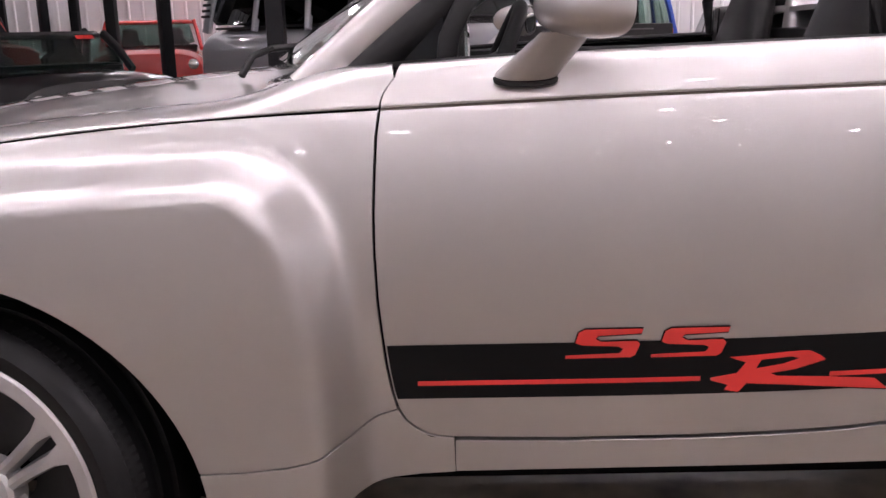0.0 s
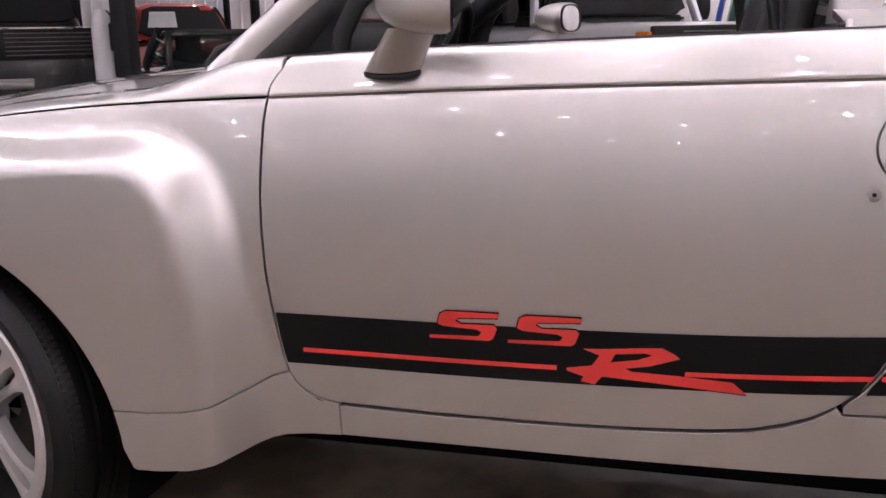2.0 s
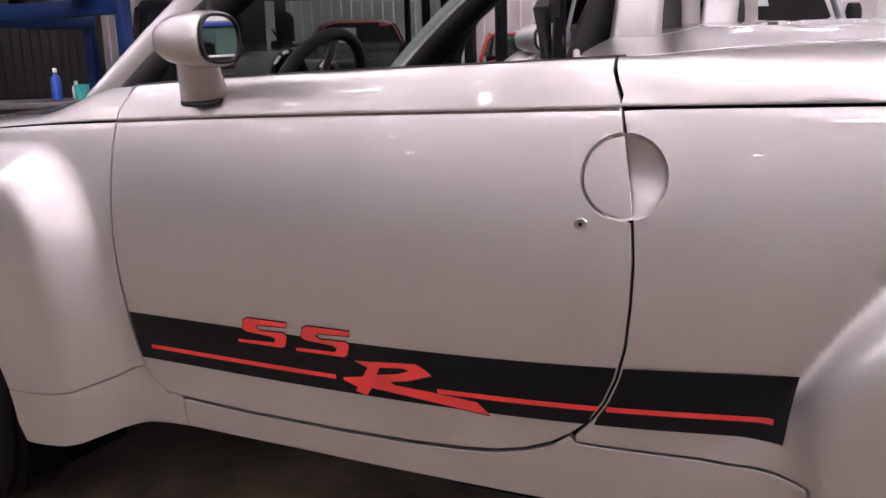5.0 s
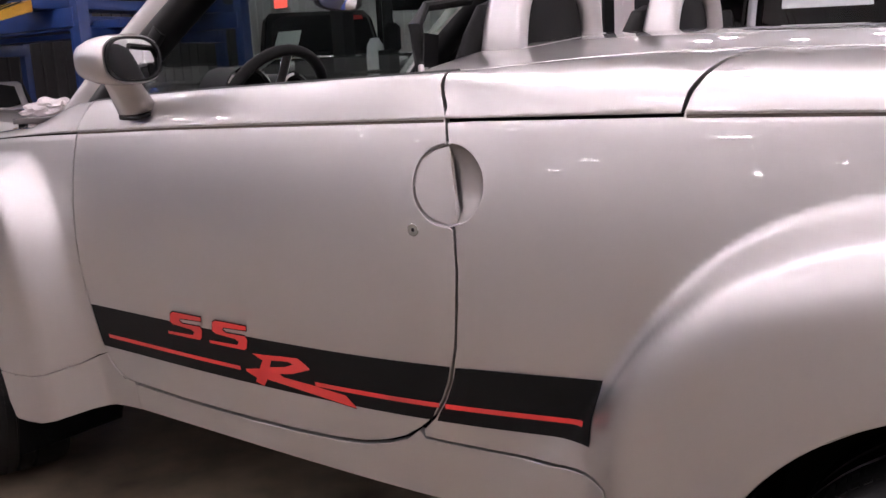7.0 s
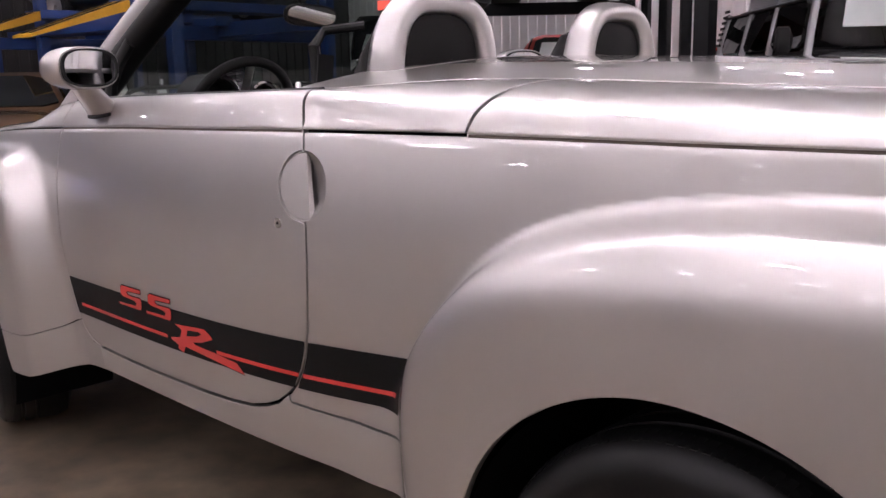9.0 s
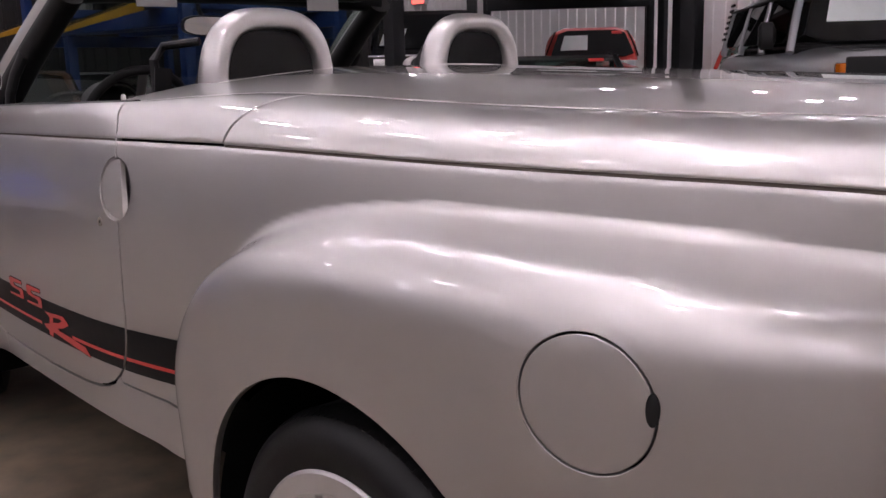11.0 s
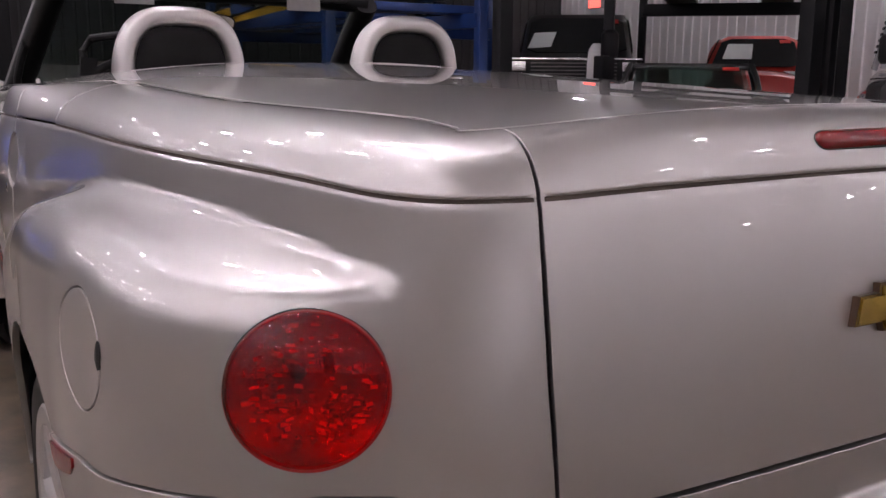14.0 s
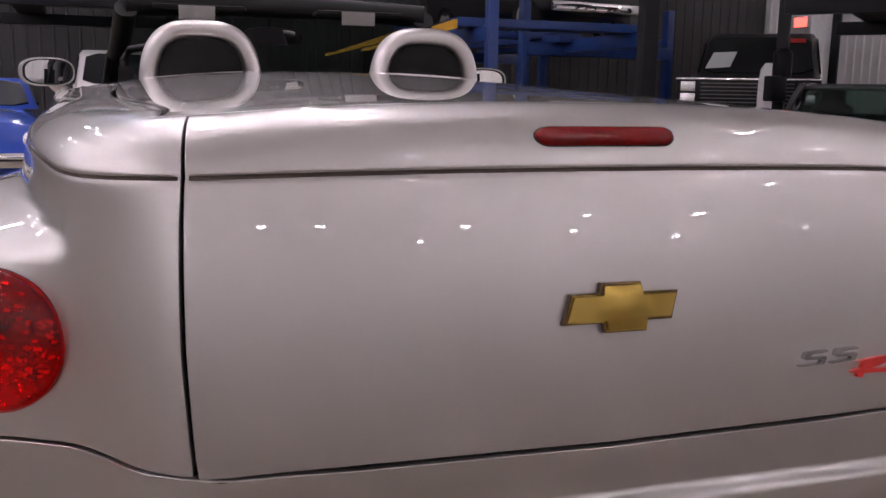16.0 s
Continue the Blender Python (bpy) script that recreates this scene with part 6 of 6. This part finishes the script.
vehicle("off_roader", facing(0.38, 6.90, -51.2), "silver boxy off-road wagon with smoked windows and paper in windscreen", "car", P_SILVER, 5.5, 1.9, 1.37, 1.87, 1.2, 1.05, -2.55, 0.20, 0.10, 3, tumble=0.12, clear=True,
        paper=((0.10, 0.36), (0.62, 0.36), (0.62, 0.94), (0.10, 0.94)), boxy=5, hoodz=1.33, mirrors=True, louvres=True, dome=0.24, tint=M["smoked_glass"])
vehicle("pickup_truck", facing(2.8, 9.4, -92), "bright blue pickup truck with clear cab windows", "pickup", P_BLUE, 4.6, 1.8, 1.16, 1.74, 1.2, 0.65, -0.7, 0.32, 0.12, 1, True, clear=True, grille="", hoodz=1.12)
vehicle("sedan", facing(5.0, 9.4, -95), "black sedan with dark windows", "car", P_BLACK, 4.5, 1.8, 1.05, 1.48, 1.4, 0.6, -1.2, 0.5, 0.45, 2, grille="")
vehicle("sedan", facing(-6.6, 1.5, -18), "bronze low sports coupe parked in front of the roadster", "car", P_GOLD, 4.6, 1.8, 0.98, 1.34, 1.4, 0.55, -1.2, 0.6, 0.5, 1, grille="")
vehicle("sedan", facing(-9.6, 3.8, -30), "white low sports coupe under the lift", "car", P_WHITE, 4.5, 1.8, 0.98, 1.32, 1.4, 0.55, -1.2, 0.6, 0.5, 1, grille="")
vehicle("sedan", facing(-6.9, -2.75, 8), "bright blue sports car in front of the roadster", "car", P_BLUE, 4.4, 1.8, 0.96, 1.28, 1.4, 0.5, -1.2, 0.6, 0.5, 1, grille="")
vehicle("sedan", facing(-9.3, -0.9, 5), "cream rounded classic coupe under the black lift", "car", P_WHITE, 4.4, 1.7, 1.2, 1.70, 1.4, 0.5, -1.2, 0.4, 0.4, 1, grille="")

four_post_lift(facing(-7.75, 3.45, -88), 2.3, 3.3, 2.06, 2.5, M["steel_blue"], M["yellow"], "blue four-post car lift with yellow ramps", spread=0.34, column=0.07)
vehicle("off_roader", facing(-11.0, 5.93, 10.7, 2.092), "black off-road wagon raised on a blue lift", "car", P_BLACK, 4.4, 1.85, 1.15, 1.8, 1.2, 0.7, -1.9, 0.3, 0.1, 3, tumble=0.12)
four_post_lift(facing(-3.45, 7.55, -48), 4.2, 2.75, 2.40, 3.2, M["steel_black"], M["yellow"], "black four-post car lift over the black coupe", False, column=0.065)
vehicle("sedan", facing(-4.6, 8.83, -48, 2.492), "black sedan raised on the lift above a coupe", "car", P_BLACK, 4.4, 1.8, 1.0, 1.4, 1.4, 0.5, -1.2, 0.6, 0.5, 1, grille="")
four_post_lift(facing(-8.75, 6.35, 10.7), 4.6, 2.9, 2.0, 2.6, M["steel_blue"], M["yellow"], "blue four-post car lift against the wall", False, column=0.07)
four_post_lift(facing(-9.1, -1.5, 4), 4.8, 3.2, 2.5, 3.0, M["steel_black"], M["yellow"], "black four-post car lift", False)
vehicle("sedan", facing(-11.3, -1.65, 4, 2.592), "light blue sports car raised on a black lift", "car", P_SKY, 4.4, 1.8, 0.98, 1.32, 1.4, 0.5, -1.2, 0.6, 0.5, 1, grille="")
four_post_lift(facing(-1.2, 14.3, -90), 4.2, 3.0, 2.35, 2.9, M["steel_black"], M["yellow"], "black four-post car lift by the far wall", False)
vehicle("sedan", facing(-1.2, 14.4, -90, 2.442), "dark sedan raised on a black lift", "car", P_BLACK, 4.4, 1.8, 1.0, 1.4, 1.4, 0.5, -1.2, 0.6, 0.5, 1, grille="")
for x, y, w in ((-3.6, 9.95, 0.14), (-4.42, 10.76, 0.12), (-0.54, 5.48, 0.15), (-2.43, 3.64, 0.14), (-7.16, 14.28, 0.10), (0.6, 10.2, 0.12)):
    lift_post(x, y, 3.2, M["steel_black"], w)

# workbench with bottles
wb = thing("workbench", pose(-2.95, 1.95, 0, 0, 0, 38), "grey steel workbench cluttered with bottles and cloths", "workbench")
part("worktop", boxed(-0.8, 0.8, -0.35, 0.35, 0.98, 1.02, 0.008), M["satin_dark"], wb)
for x in (-0.75, 0.75):
    for y in (-0.3, 0.3):
        part("leg", boxed(x - 0.025, x + 0.025, y - 0.025, y + 0.025, 0, 0.98, 0.004), M["steel_black"], wb)
part("shelf", boxed(-0.76, 0.76, -0.32, 0.32, 0.30, 0.33, 0.006), M["satin_dark"], wb)
wbm = pose(-2.95, 1.95, 0, 0, 0, 38)


def bottle(x, y, h, r, colour, label):
    b = thing("bottle", wbm @ pose(x, y, 1.02), label, "bottle", "bottles on the workbench")
    part("bottle_body", lathe([(r * 0.92, 0), (r, 0.01), (r, h * 0.62), (r * 0.75, h * 0.74), (r * 0.34, h * 0.82), (r * 0.34, h * 0.88)], "z", 24), colour, b)
    part("bottle_cap", lathe([(r * 0.42, h * 0.88), (r * 0.42, h), (r * 0.3, h * 1.02)], "z", 20), M["plastic_white"], b)


M["plastic_white"] = mat("white_plastic", (0.7, 0.7, 0.7), 0.4, vary=0.04)
M["plastic_blue"] = mat("blue_plastic", (0.02, 0.07, 0.4), 0.3, vary=0.06)
M["plastic_teal"] = mat("teal_plastic", (0.05, 0.38, 0.36), 0.35, vary=0.06)
M["cloth"] = mat("white_cloth", (0.72, 0.66, 0.65), 0.9, vary=0.1, scale=14, fine=150, bump=0.002)
M["pink_box"] = mat("pink_card", (0.6, 0.35, 0.36), 0.7, vary=0.05)
bottle(0.12, -0.02, 0.21, 0.034, M["plastic_blue"], "blue water bottle on the workbench")
bottle(-0.42, 0.12, 0.22, 0.04, M["plastic_white"], "white bottle on the workbench")
bottle(0.22, 0.12, 0.12, 0.03, M["plastic_white"], "small white bottle on the workbench")
tb = thing("tub", wbm @ pose(0.30, -0.10, 1.02), "teal plastic tub on the workbench", "tub")
part("tub_body", lathe([(0.035, 0), (0.045, 0.002), (0.05, 0.10), (0.046, 0.10), (0.04, 0.006)], "z", 24), M["plastic_teal"], tb)
bx = thing("carton", wbm @ pose(-0.28, -0.18, 1.02), "pale pink carton on the workbench", "carton")
part("carton_body", boxed(-0.06, 0.06, -0.04, 0.04, 0, 0.11, 0.003), M["pink_box"], bx)
cl = thing("cloth", wbm @ pose(-0.62, -0.1, 1.02), "crumpled white cloth on the workbench", "cloth")
bm = bmesh.new()
bmesh.ops.create_icosphere(bm, subdivisions=4, radius=1)
for v in bm.verts:
    k = 1 + 0.35 * noise.noise(v.co * 2.2) + 0.15 * noise.noise(v.co * 6)
    v.co = Vector((v.co.x * 0.19 * k, v.co.y * 0.16 * k, max(0.0, 0.05 + v.co.z * 0.075 * k)))
part("cloth_folds", bm, M["cloth"], cl)

# exit sign, power unit and machine by the posts
ex = thing("exit_sign", pose(-17.2, Y1 - 0.10, 3.25), "small lit red exit sign on the far wall", "sign")
part("sign_case", boxed(-0.30, 0.30, -0.04, 0.11, -0.16, 0.16, 0.01), M["lamp_white"], ex)
part("sign_face", boxed(-0.27, 0.27, -0.05, -0.038, -0.13, 0.13, 0.004), mat("lit_red_sign", (0.5, 0.03, 0.03), 0.4, emit=(1.0, 0.10, 0.08), power=2.2, vary=0, rough_vary=0), ex, "glowing red face")
tk = thing("waste_oil_drain", pose(-4.71, 6.64, 0), "white standing tank with black hose by a lift post", "tank")
part("tank_body", lathe([(0.10, 0.05), (0.115, 0.10), (0.115, 1.38), (0.10, 1.54), (0.05, 1.62)], "z", 28), M["plastic_white"], tk)
part("tank_hose", sweep([(0.05, 0.03, 1.60), (0.17, 0.1, 1.45), (0.16, 0.1, 0.9), (0.19, 0.1, 0.3)], oval(0.015, 0.015, 8), up=(0, 1, 0)), M["rubber"], tk, "black hose")
part("tank_foot", boxed(-0.2, 0.2, -0.2, 0.2, 0, 0.06, 0.02), M["steel_black"], tk)
pu = thing("power_unit", pose(-4.36, 6.56, 1.40), "black lift power unit bolted to a post", "power unit")
part("motor", lathe([(0.10, 0.05), (0.11, 0.08), (0.11, 0.33), (0.06, 0.38)], "z", 20), M["steel_black"], pu)
part("reservoir", boxed(-0.09, 0.09, -0.18, 0.02, -0.24, 0.06, 0.02), M["steel_black"], pu)
